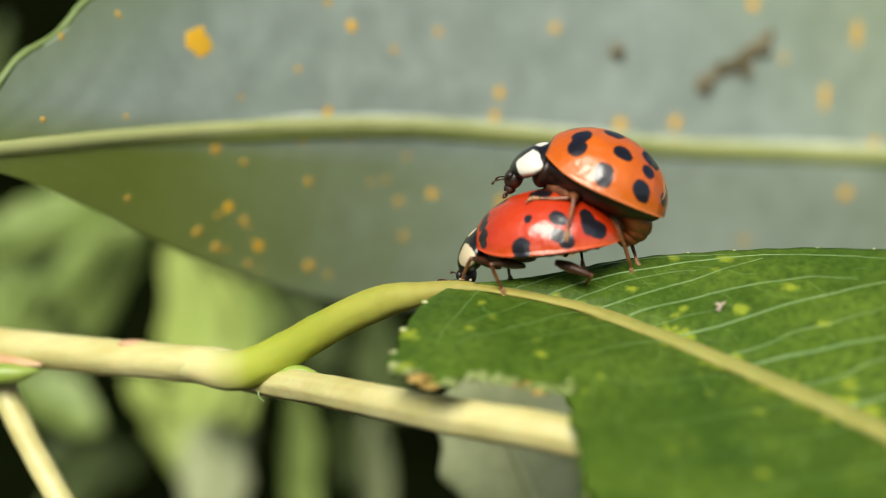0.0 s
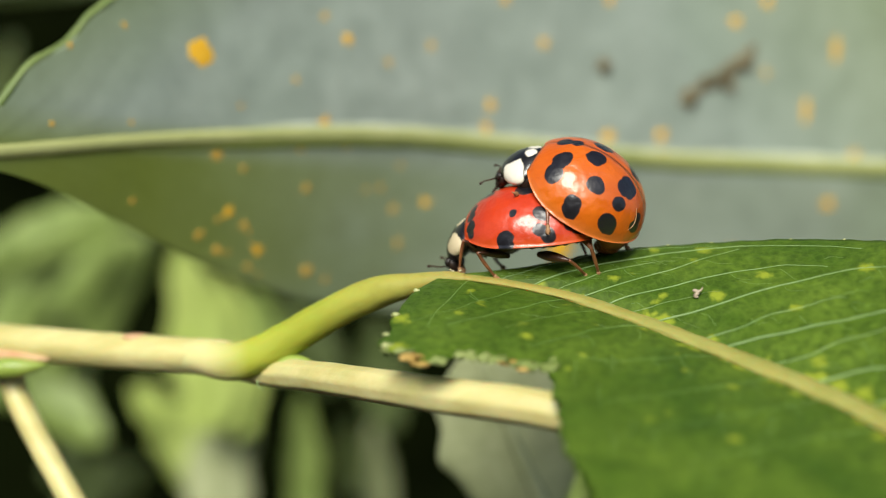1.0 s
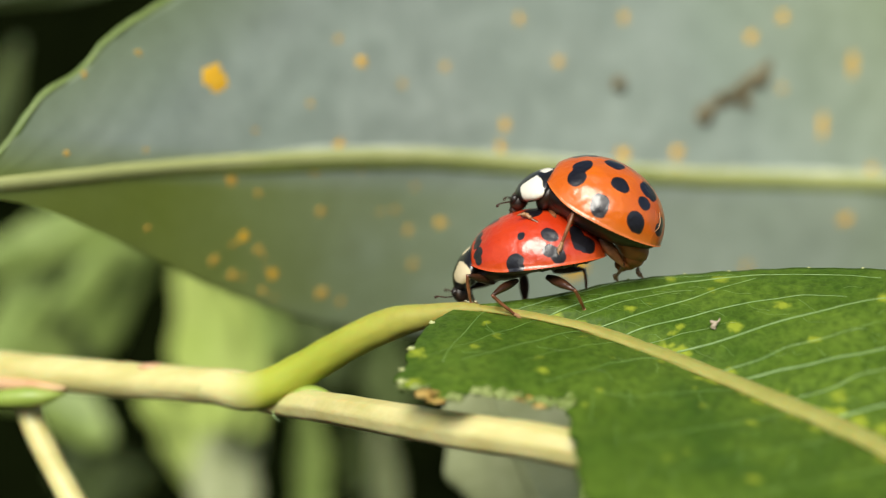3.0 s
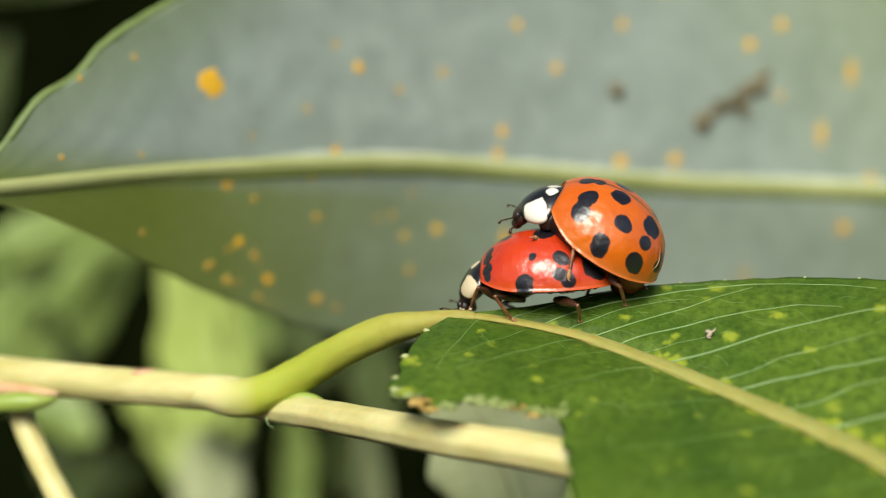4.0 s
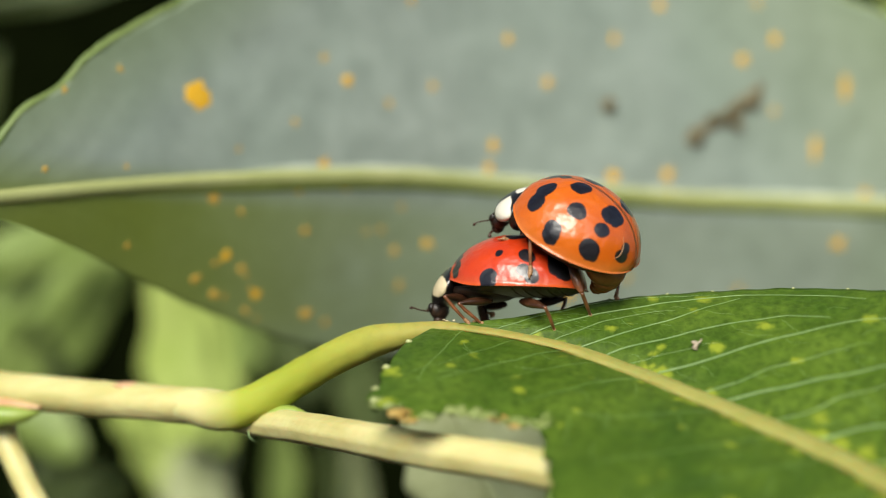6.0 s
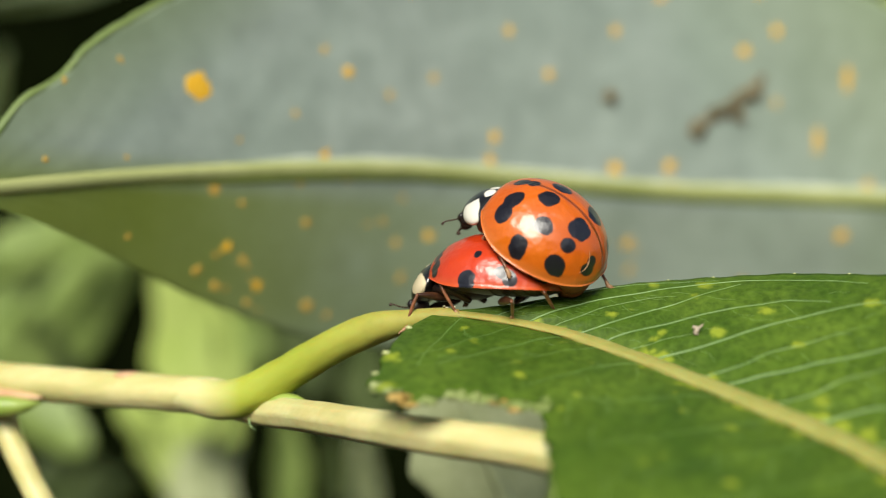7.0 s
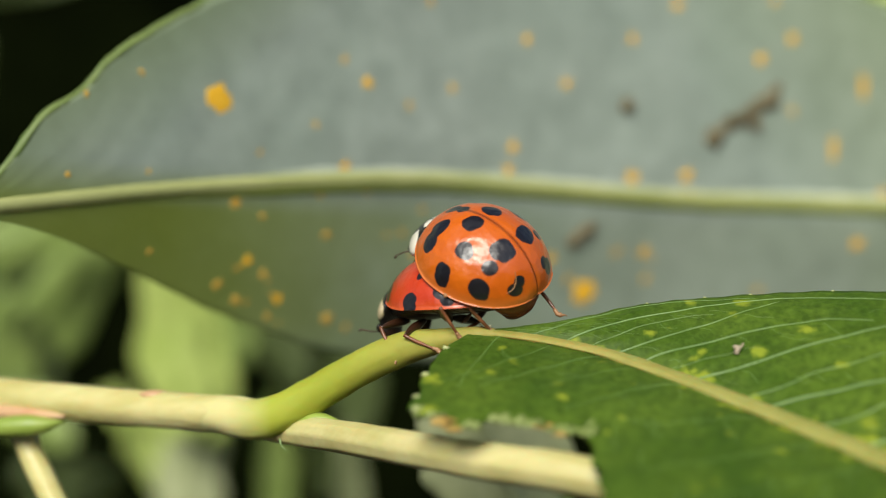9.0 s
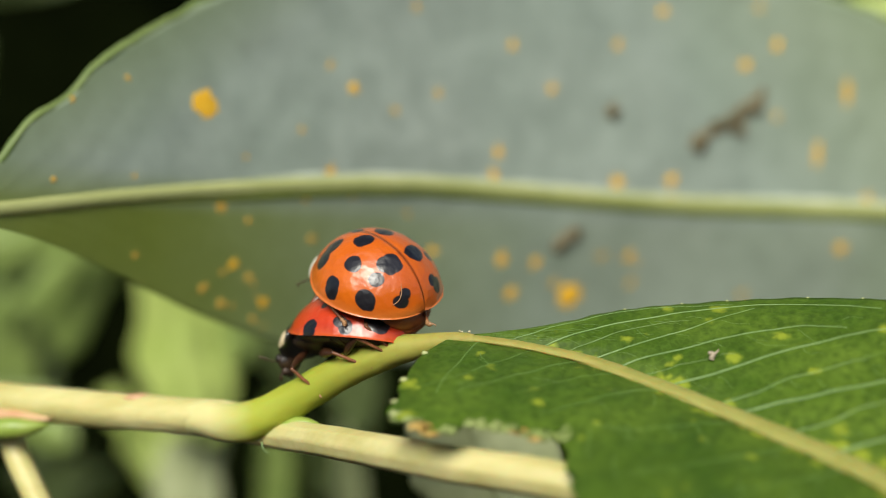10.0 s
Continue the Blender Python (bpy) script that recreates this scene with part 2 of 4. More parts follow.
CASE_RED = spotted("red wing case", (0.43, 0.020, 0.002), (0.55, 0.044, 0.004), LOWER_SPOTS, (0.62, 0.14, 0.025), 0.16)
SHIELD_WHITE = pronotal("cream and black shield", (0.80, 0.75, 0.63), 0.00058, 0.00010, 0.00054)
SHIELD_CREAM = pronotal("cream flank shield", (0.70, 0.58, 0.37), 0.00060, 0.00022, 0.00046)
HEAD_BLACK = skin("black head", (0.014, 0.009, 0.006), (0.08, 0.04, 0.02), 0.5, 2500, spec=0.6)
EYE = skin("black eye", (0.006, 0.005, 0.005), (0.02, 0.014, 0.01), 0.35, 4000, spec=0.4)
BELLY_DARK = skin("dark belly", (0.018, 0.010, 0.007), (0.05, 0.022, 0.012), 0.5, 2000)
BELLY_BROWN = skin("dark brown belly", (0.010, 0.005, 0.003), (0.035, 0.013, 0.006), 0.45, 1500)
TAIL_BROWN = skin("orange-brown abdomen", (0.16, 0.038, 0.010), (0.32, 0.090, 0.022), 0.4, 1500)
LEG_BROWN = skin("dark brown leg", (0.014, 0.007, 0.004), (0.075, 0.028, 0.012), 0.3, 2500, spec=0.4)
LEG_TAN = skin("orange-brown leg", (0.09, 0.028, 0.010), (0.29, 0.105, 0.042), 0.35, 2500, spec=0.6)
FOOT = skin("tan foot", (0.26, 0.13, 0.055), (0.42, 0.23, 0.11), 0.4, 3000)


# ---- mesh tools (millimetres) ----
def mesh(name, verts, faces, mat, smooth=True):
    me = bpy.data.meshes.new(name)
    me.from_pydata([(x * MM, y * MM, z * MM) for x, y, z in verts], [], faces)
    me.materials.append(mat)
    if smooth:
        me.polygons.foreach_set("use_smooth", [True] * len(me.polygons))
    me.validate()
    me.update()
    return me


def part(name, data, parent, label=""):
    ob = new(name, data)
    ob.parent = parent
    return tagged(ob, label)


def empty(name, m, label, category, group="", kind=""):
    ob = tagged(new(name), label, category, group, kind)
    ob.matrix_basis = m
    ob.empty_display_size = 0.002
    return ob


def spline(keys, points, s):
    """A smooth curve through points at the given keys."""
    k = max(0, min(len(keys) - 2, int(np.searchsorted(keys, s, side="right")) - 1))
    p = [np.array(points[min(max(j, 0), len(points) - 1)], float) for j in (k - 1, k, k + 1, k + 2)]
    g = [keys[min(max(j, 0), len(keys) - 1)] for j in (k - 1, k, k + 1, k + 2)]
    h = g[2] - g[1]
    u = (s - g[1]) / h
    m1 = (p[2] - p[0]) / max(g[2] - g[0], 1e-6) * h
    m2 = (p[3] - p[1]) / max(g[3] - g[1], 1e-6) * h
    return (2 * u**3 - 3 * u**2 + 1) * p[1] + (u**3 - 2 * u**2 + u) * m1 + (3 * u**2 - 2 * u**3) * p[2] + (u**3 - u**2) * m2


def curve(points, n):
    keys = [k / (len(points) - 1) for k in range(len(points))]
    return [spline(keys, points, k / (n - 1)) for k in range(n)]


def tube(path, radii, sides=14, squash=1.0, ridges=0, ridge=0.0, rough=0.0, seed=0, up=(0, 0, 1), caps=True):
    """Verts and faces of a closed tube along a path; squash flattens it along its own up."""
    path = [np.array(p, float) for p in path]
    verts, faces = [], []
    n = len(path)
    for k, p in enumerate(path):
        t = path[min(k + 1, n - 1)] - path[max(k - 1, 0)]
        t = t / (np.linalg.norm(t) + 1e-12)
        side = np.cross(t, up)
        side = side / (np.linalg.norm(side) + 1e-9)
        top = np.cross(side, t)
        r = radii[k] if hasattr(radii, "__len__") else radii
        flat = squash[k] if hasattr(squash, "__len__") else squash
        for j in range(sides):
            a = 2 * math.pi * j / sides
            q = r * (1 + ridge * math.cos(ridges * a))
            if rough:
                q *= 1 + rough * (noise.noise(Vector((p[0] * 0.9 + seed, p[1] * 0.9 + 3 * math.cos(a), p[2] * 0.9 + 3 * math.sin(a)))) + 0.5 * noise.noise(Vector((p[0] * 4 + seed, p[1] * 4, p[2] * 4 + 2 * a))))
            verts.append(tuple(p + side * q * math.cos(a) + top * q * flat * math.sin(a)))
    for k in range(n - 1):
        for j in range(sides):
            a, b = k * sides + j, k * sides + (j + 1) % sides
            faces.append((a, b, b + sides, a + sides))
    if caps:
        faces.append(tuple(reversed(range(sides))))
        faces.append(tuple(range((n - 1) * sides, n * sides)))
    return verts, faces


def lump(centre, radii, seed=0, rough=0.15, turn=None, nu=14, nv=9):
    """A rounded, uneven clod."""
    verts, faces = [], []
    rot = turn if turn is not None else Matrix.Identity(3)
    for i in range(nv + 1):
        ph = -math.pi / 2 + math.pi * i / nv
        for j in range(nu):
            th = 2 * math.pi * j / nu
            d = Vector((math.cos(ph) * math.cos(th), math.cos(ph) * math.sin(th), math.sin(ph)))
            q = 1 + rough * noise.noise(d * 1.7 + Vector((seed * 7.1, seed * 3.3, seed)))
            v = rot @ Vector((d.x * radii[0] * q, d.y * radii[1] * q, d.z * radii[2] * q))
            verts.append((centre[0] + v.x, centre[1] + v.y, centre[2] + v.z))
    for i in range(nv):
        for j in range(nu):
            a, b = i * nu + j, i * nu + (j + 1) % nu
            faces.append((a, b, b + nu, a + nu))
    return verts, faces


def joined(*pieces):
    verts, faces = [], []
    for v, fs in pieces:
        base = len(verts)
        verts += v
        faces += [tuple(base + k for k in fc) for fc in fs]
    return verts, faces


def sheet(point, ss, vs, thick):
    """A closed thin solid over point(s, v) for the grids ss and vs."""
    ns, nv = len(ss), len(vs)
    top = np.array([[point(s, v) for v in vs] for s in ss])
    ds = np.gradient(top, axis=0)
    dv = np.gradient(top, axis=1)
    nor = np.cross(ds, dv)
    nor /= np.linalg.norm(nor, axis=2, keepdims=True) + 1e-12
    low = top - nor * thick
    verts = [tuple(p) for p in top.reshape(-1, 3)] + [tuple(p) for p in low.reshape(-1, 3)]
    faces, off = [], ns * nv
    for i in range(ns - 1):
        for j in range(nv - 1):
            a, b, c, d = i * nv + j, i * nv + j + 1, (i + 1) * nv + j + 1, (i + 1) * nv + j
            faces.append((d, c, b, a))
            faces.append((a + off, b + off, c + off, d + off))
    ring = [j for j in range(nv)] + [i * nv + nv - 1 for i in range(1, ns)] + [(ns - 1) * nv + j for j in range(nv - 2, -1, -1)] + [i * nv for i in range(ns - 2, 0, -1)]
    for a, b in zip(ring, ring[1:] + ring[:1]):
        faces.append((a, b, b + off, a + off))
    return verts, faces


# ---- the surroundings ----
def build_ground():
    """Shaded soil that reaches the horizon, below the shrub."""
    size, n = 3000000.0, 40
    verts, faces = [], []
    for i in range(n + 1):
        for j in range(n + 1):
            u, v = 2 * i / n - 1, 2 * j / n - 1
            x, y = size * u * abs(u) ** 5, size * v * abs(v) ** 5
            verts.append((x, y, -420 + 12 * noise.noise(Vector((x * 0.01, y * 0.01, 0)))))
    for i in range(n):
        for j in range(n):
            a = i * (n + 1) + j
            faces.append((a, a + n + 1, a + n + 2, a + 1))
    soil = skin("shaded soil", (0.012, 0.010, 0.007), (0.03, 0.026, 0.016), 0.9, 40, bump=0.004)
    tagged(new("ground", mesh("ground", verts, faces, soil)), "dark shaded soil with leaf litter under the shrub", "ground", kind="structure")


def build_backdrop():
    """The shrub's deep shade, painted as a near-black hollow behind and over the leaves."""
    verts, faces = [], []
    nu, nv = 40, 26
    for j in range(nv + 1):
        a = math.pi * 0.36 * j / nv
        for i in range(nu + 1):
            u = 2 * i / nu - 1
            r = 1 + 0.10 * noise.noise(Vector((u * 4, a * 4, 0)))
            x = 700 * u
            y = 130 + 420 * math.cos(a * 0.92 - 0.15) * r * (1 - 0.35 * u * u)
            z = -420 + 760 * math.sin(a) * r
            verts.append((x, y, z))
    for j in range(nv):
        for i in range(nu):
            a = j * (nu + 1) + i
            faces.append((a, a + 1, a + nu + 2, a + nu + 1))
    dark = leafy("painted deep shade", (0.002, 0.003, 0.001), (0.008, 0.012, 0.003), 0.85, 0.0, fine=300.0, patch=25.0, sheen=0.0)
    tagged(new("backdrop", mesh("backdrop", verts, faces, dark)), "near-black sheet painted as the deep shade inside the shrub", "foliage", kind="structure")


def build_overhead_blocker():
    """Unseen foliage sheet added overhead to shut out light from straight above."""
    verts, faces = [], []
    nu, nv = 36, 16
    for j in range(nv + 1):
        for i in range(nu + 1):
            x, y = -600 + 1200 * i / nu, 20 + 90 * j / nv
            ragged = 40 * noise.noise(Vector((x * 0.012, j * 0.0, 3))) if j in (0, nv) else 0
            verts.append((x, y + ragged, 400 + 25 * noise.noise(Vector((x * 0.02, y * 0.02, 1)))))
    for j in range(nv):
        for i in range(nu):
            a = j * (nu + 1) + i
            faces.append((a, a + nu + 1, a + nu + 2, a + 1))
    green = leafy("dark green blocker", (0.015, 0.03, 0.006), (0.04, 0.07, 0.015), 0.8, 0.05, fine=300.0, patch=25.0, sheen=0.1)
    tagged(new("overhead_blocker", mesh("overhead_blocker", verts, faces, green)), "unseen dark green sheet added overhead to block light", "foliage", kind="structure")


def build_rear_blocker():
    """Unseen hedge added behind the camera to darken what the wing cases mirror."""
    verts, faces = [], []
    n, m = 60, 8
    for i in range(n + 1):
        a = math.pi * (1.08 + 0.84 * i / n)
        for j in range(m + 1):
            r = 2600 + 300 * noise.noise(Vector((i * 0.3, j * 0.4, 2)))
            top = 760 + 160 * noise.noise(Vector((i * 0.35, 7, 0)))
            verts.append((r * math.cos(a), r * math.sin(a), -420 + top * j / m))
    for i in range(n):
        for j in range(m):
            a = i * (m + 1) + j
            faces.append((a, a + m + 1, a + m + 2, a + 1))
    green = leafy("rear blocker green", (0.015, 0.03, 0.006), (0.05, 0.085, 0.018), 0.8, 0.05, fine=60.0, patch=6.0, sheen=0.1)
    tagged(new("hedge", mesh("hedge", verts, faces, green)), "unseen dark green band added behind the camera to darken reflections", "hedge", kind="structure")


build_ground()
build_rear_blocker()
build_backdrop()
build_overhead_blocker()


# ---- the twig ----
def build_twig():
    twig = empty("twig", pose(0, 0, 0), "pale yellow-green woody twig with a node and an axillary bud", "twig")
    left = curve([(-34, 13.5, -3.6), (-23.9, 9.6, -4.2), (-20.19, 8.2, -4.4), (-14.3, 5.6, -4.68), (-11.0, 4.3, -4.8), (-9.4, 3.7, -4.88), (-7.9, 3.2, -5.0)], 60)
    rl = [0.98 - 0.20 * math.sin(math.pi / 2 * min(1, k / 40)) for k in range(60)]
    for k in range(52, 60):
        rl[k] -= 0.42 * ((k - 52) / 7) ** 1.5
    part("stem", mesh("stem", *tube(left, rl, 28, rough=0.06, ridges=5, ridge=0.02), STEM), twig)
    right = curve([(-10.2, 4.1, -5.0), (-8.4, 3.45, -5.25), (-7.0, 3.08, -5.48), (-4.42, 0.0, -5.48), (-0.08, -4.6, -5.70), (3.97, -7.0, -6.06), (9.1, -8.6, -7.1), (15.4, -10.0, -8.6)], 60)
    rr = [0.58 + 0.07 * min(1, k / 34) for k in range(60)]
    part("stem", mesh("stem", *tube(right, rr, 36, rough=0.05, ridges=8, ridge=0.032), STEM), twig, "ridged younger part of the stem")
    # swollen node and its reddish blush
    part("node", mesh("node", *lump((-8.1, 3.30, -5.20), (1.35, 0.70, 0.64), 3, 0.08, nu=28, nv=16), STEM), twig)
    part("blush", mesh("blush", *lump((-13.3, 5.15, -4.1), (0.75, 0.5, 0.22), 5, 0.2), STEM_RED), twig, "reddish scar on the stem")
    part("blush", mesh("blush", *tube(curve([(-23.5, 8.75, -4.85), (-20.4, 7.45, -5.0), (-17.6, 6.3, -5.1)], 14), [0.1, 0.2, 0.27, 0.3, 0.32, 0.33, 0.33, 0.32, 0.3, 0.28, 0.25, 0.2, 0.14, 0.05], 12), STEM_RED), twig, "reddish underside of the stem")
    bud = curve([(-7.0, 2.7, -5.35), (-6.3, 2.4, -5.05), (-5.6, 2.2, -4.98), (-4.95, 2.1, -5.08)], 18)
    part("bud", mesh("bud", *tube(bud, [0.33 * math.sin(math.pi * (0.28 + 0.70 * k / 17)) + 0.02 for k in range(18)], 16), BUD), twig, "small green pointed bud")
    bud2 = curve([(-21.0, 6.6, -5.6), (-19.5, 6.5, -5.5), (-18.6, 6.5, -5.47), (-17.7, 6.6, -5.32)], 18)
    part("bud", mesh("bud", *tube(bud2, [0.46 * math.sin(math.pi * (0.28 + 0.70 * k / 17)) + 0.02 for k in range(18)], 16), BUD), twig, "small green pointed bud")
    part("hair", mesh("hair", *tube(curve([(-7.5, 2.35, -5.75), (-7.4, 2.2, -6.0), (-7.15, 2.15, -6.2)], 8), [0.035 - 0.004 * k for k in range(8)], 8), VEIN_PALE), twig, "single pale stipule hair")
    low = curve([(-20.6, 8.0, -4.9), (-20.11, 7.9, -5.6), (-19.45, 7.6, -7.1), (-18.08, 6.6, -8.96), (-16.5, 5.6, -10.99), (-14.0, 4.2, -14.2)], 40)
    part("petiole", mesh("petiole", *tube(low, [0.72 - 0.16 * min(1, k / 14) for k in range(40)], 20, rough=0.05, up=(0, 1, 0)), STEM), twig, "pale leaf stalk hanging from the twig")


build_twig()


# ---- the leaf that the beetles stand on ----
MID = [(0.35, -0.20, -1.38), (3.12, -0.60, -1.70), (5.62, -1.35, -2.30), (8.10, -2.70, -3.20), (10.62, -4.65, -4.26), (12.40, -6.40, -5.04), (13.90, -8.20, -5.80), (15.2, -10.4, -6.7), (16.4, -13.0, -7.7)]
FAR = [(0.35, -0.20, -1.38), (3.60, 0.20, -1.05), (6.50, 0.70, -0.52), (9.47, 0.80, -0.18), (13.0, 0.30, 0.03), (16.2, -1.0, -0.02), (18.5, -2.5, -0.2), (20.5, -4.5, -0.6), (22.0, -7.0, -1.2)]
NEAR = [(0.35, -0.20, -1.38), (-0.81, -1.78, -2.07), (-1.43, -3.77, -2.96), (-1.72, -5.60, -3.84), (-0.82, -6.40, -4.25), (0.30, -6.50, -4.36), (1.61, -6.12, -4.25), (2.89, -6.63, -4.57),
        (4.05, -6.63, -4.64), (3.99, -8.37, -5.45), (4.04, -9.73, -6.09), (4.21, -11.46, -6.92), (4.88, -13.82, -8.07), (6.49, -15.97, -9.17), (8.79, -17.46, -10.01)]
MID_KEYS = [k / 8 for k in range(9)]
NEAR_KEYS = [0, 0.05, 0.09, 0.13, 0.17, 0.21, 0.26, 0.32, 0.38, 0.43, 0.49, 0.57, 0.70, 0.85, 1.0]


def leaf_point(s, v, relief_height=1.0):
    """A place on the leaf: s from stalk to tip, v from the near margin (-1) over the rib (0) to the far margin (1)."""
    m = spline(MID_KEYS, MID, s)
    if v >= 0:
        e = spline(MID_KEYS, FAR, s)
        tooth = 0.05 * abs(math.sin(s * 62)) ** 3 * v**10
        across = e - m
        p = m + across * (v + tooth / (np.linalg.norm(across) + 0.5))
        p = p + np.array([0, -0.10, 0.26]) * 4 * v * (1 - v) * min(1, s * 5)
        wave = math.cos(2 * math.pi * (s * 20 - v * 5.6))
    else:
        e = spline(NEAR_KEYS, NEAR, s)
        w = -v
        ragged = 0.16 * noise.noise(Vector((s * (60 if s < 0.4 else 30), 0, 1))) * w**8 * (1 if 0.12 < s < 0.40 else 0.4)
        p = m + (e - m) * (w + ragged)
        p = p + np.array([0, -0.05, 0.22]) * 4 * w * (1 - w) * min(1, s * 5)
        wave = math.cos(2 * math.pi * (s * 20 - w * 2.2))
    lift = relief_height * (0.016 * wave * min(1, abs(v) * 6) * (1 - abs(v) ** 4) + 0.05 * noise.noise(Vector((p[0] * 0.8, p[1] * 0.8, 0))))
    groove = -0.10 * math.exp(-((v * 9) ** 2))
    return p + np.array([0, -0.35, 1.0]) * (lift + groove) * min(1, s * 8)


def yellow_blotches():
    """Soft yellowed blotches on the upper skin: s, v and radius of each."""
    rnd = random.Random(17)
    spots = [(0.468, 0.401, 0.27), (0.302, 0.401, 0.22), (0.355, 0.929, 0.24), (0.436, 0.887, 0.26), (0.593, 0.408, 0.2), (0.663, 0.133, 0.26), (0.681, 0.761, 0.3), (0.658, -0.074, 0.24), (0.517, -0.295, 0.2), (0.591, -0.235, 0.26), (0.256, -0.568, 0.18), (0.282, -0.717, 0.18),
             (0.152, -0.371, 0.22), (0.141, -0.51, 0.24), (0.101, -0.908, 0.3), (0.147, -0.946, 0.32), (0.103, -0.287, 0.2), (0.423, 0.728, 0.18), (0.531, 0.633, 0.26), (0.385, -0.101, 0.26), (0.384, 0.109, 0.24), (0.459, -0.059, 0.3), (0.255, -0.155, 0.22), (0.394, -0.735, 0.16), (0.706, -0.481, 0.2), (0.58, -0.643, 0.18)]
    for k in range(26):
        spots.append((0.18 + 0.026 * k + rnd.uniform(-0.012, 0.012), rnd.choice((-1, 1)) * rnd.uniform(0.05, 0.09), rnd.uniform(0.12, 0.30)))
    for k in range(14):
        spots.append((rnd.uniform(0.06, 0.6), rnd.choice((-0.9, 0.9)) * rnd.uniform(0.2, 1.0), rnd.uniform(0.05, 0.11)))
    nt = LEAF_TOP.node_tree
    b = nt.nodes["Principled BSDF"]
    old = b.inputs["Base Color"].links[0].from_socket
    at = place(nt)
    wob = math_node(nt, "MULTIPLY", math_node(nt, "SUBTRACT", grain(nt, 1900, 3, 0.6), 0.5), 0.0010)
    mask = None
    for s, v, r in spots:
        d = nt.nodes.new("ShaderNodeVectorMath")
        d.operation = "DISTANCE"
        d.inputs[1].default_value = tuple(float(c) * MM for c in leaf_point(s, v))
        nt.links.new(at, d.inputs[0])
        one = math_node(nt, "MULTIPLY", math_node(nt, "SUBTRACT", r * 1.25 * MM, math_node(nt, "ADD", d.outputs["Value"], wob)), 4200.0, clamp=True)
        mask = one if mask is None else math_node(nt, "MAXIMUM", mask, one)
    nt.links.new(mix(nt, math_node(nt, "MULTIPLY", mask, 0.85), old, (0.29, 0.35, 0.03)), b.inputs["Base Color"])


yellow_blotches()


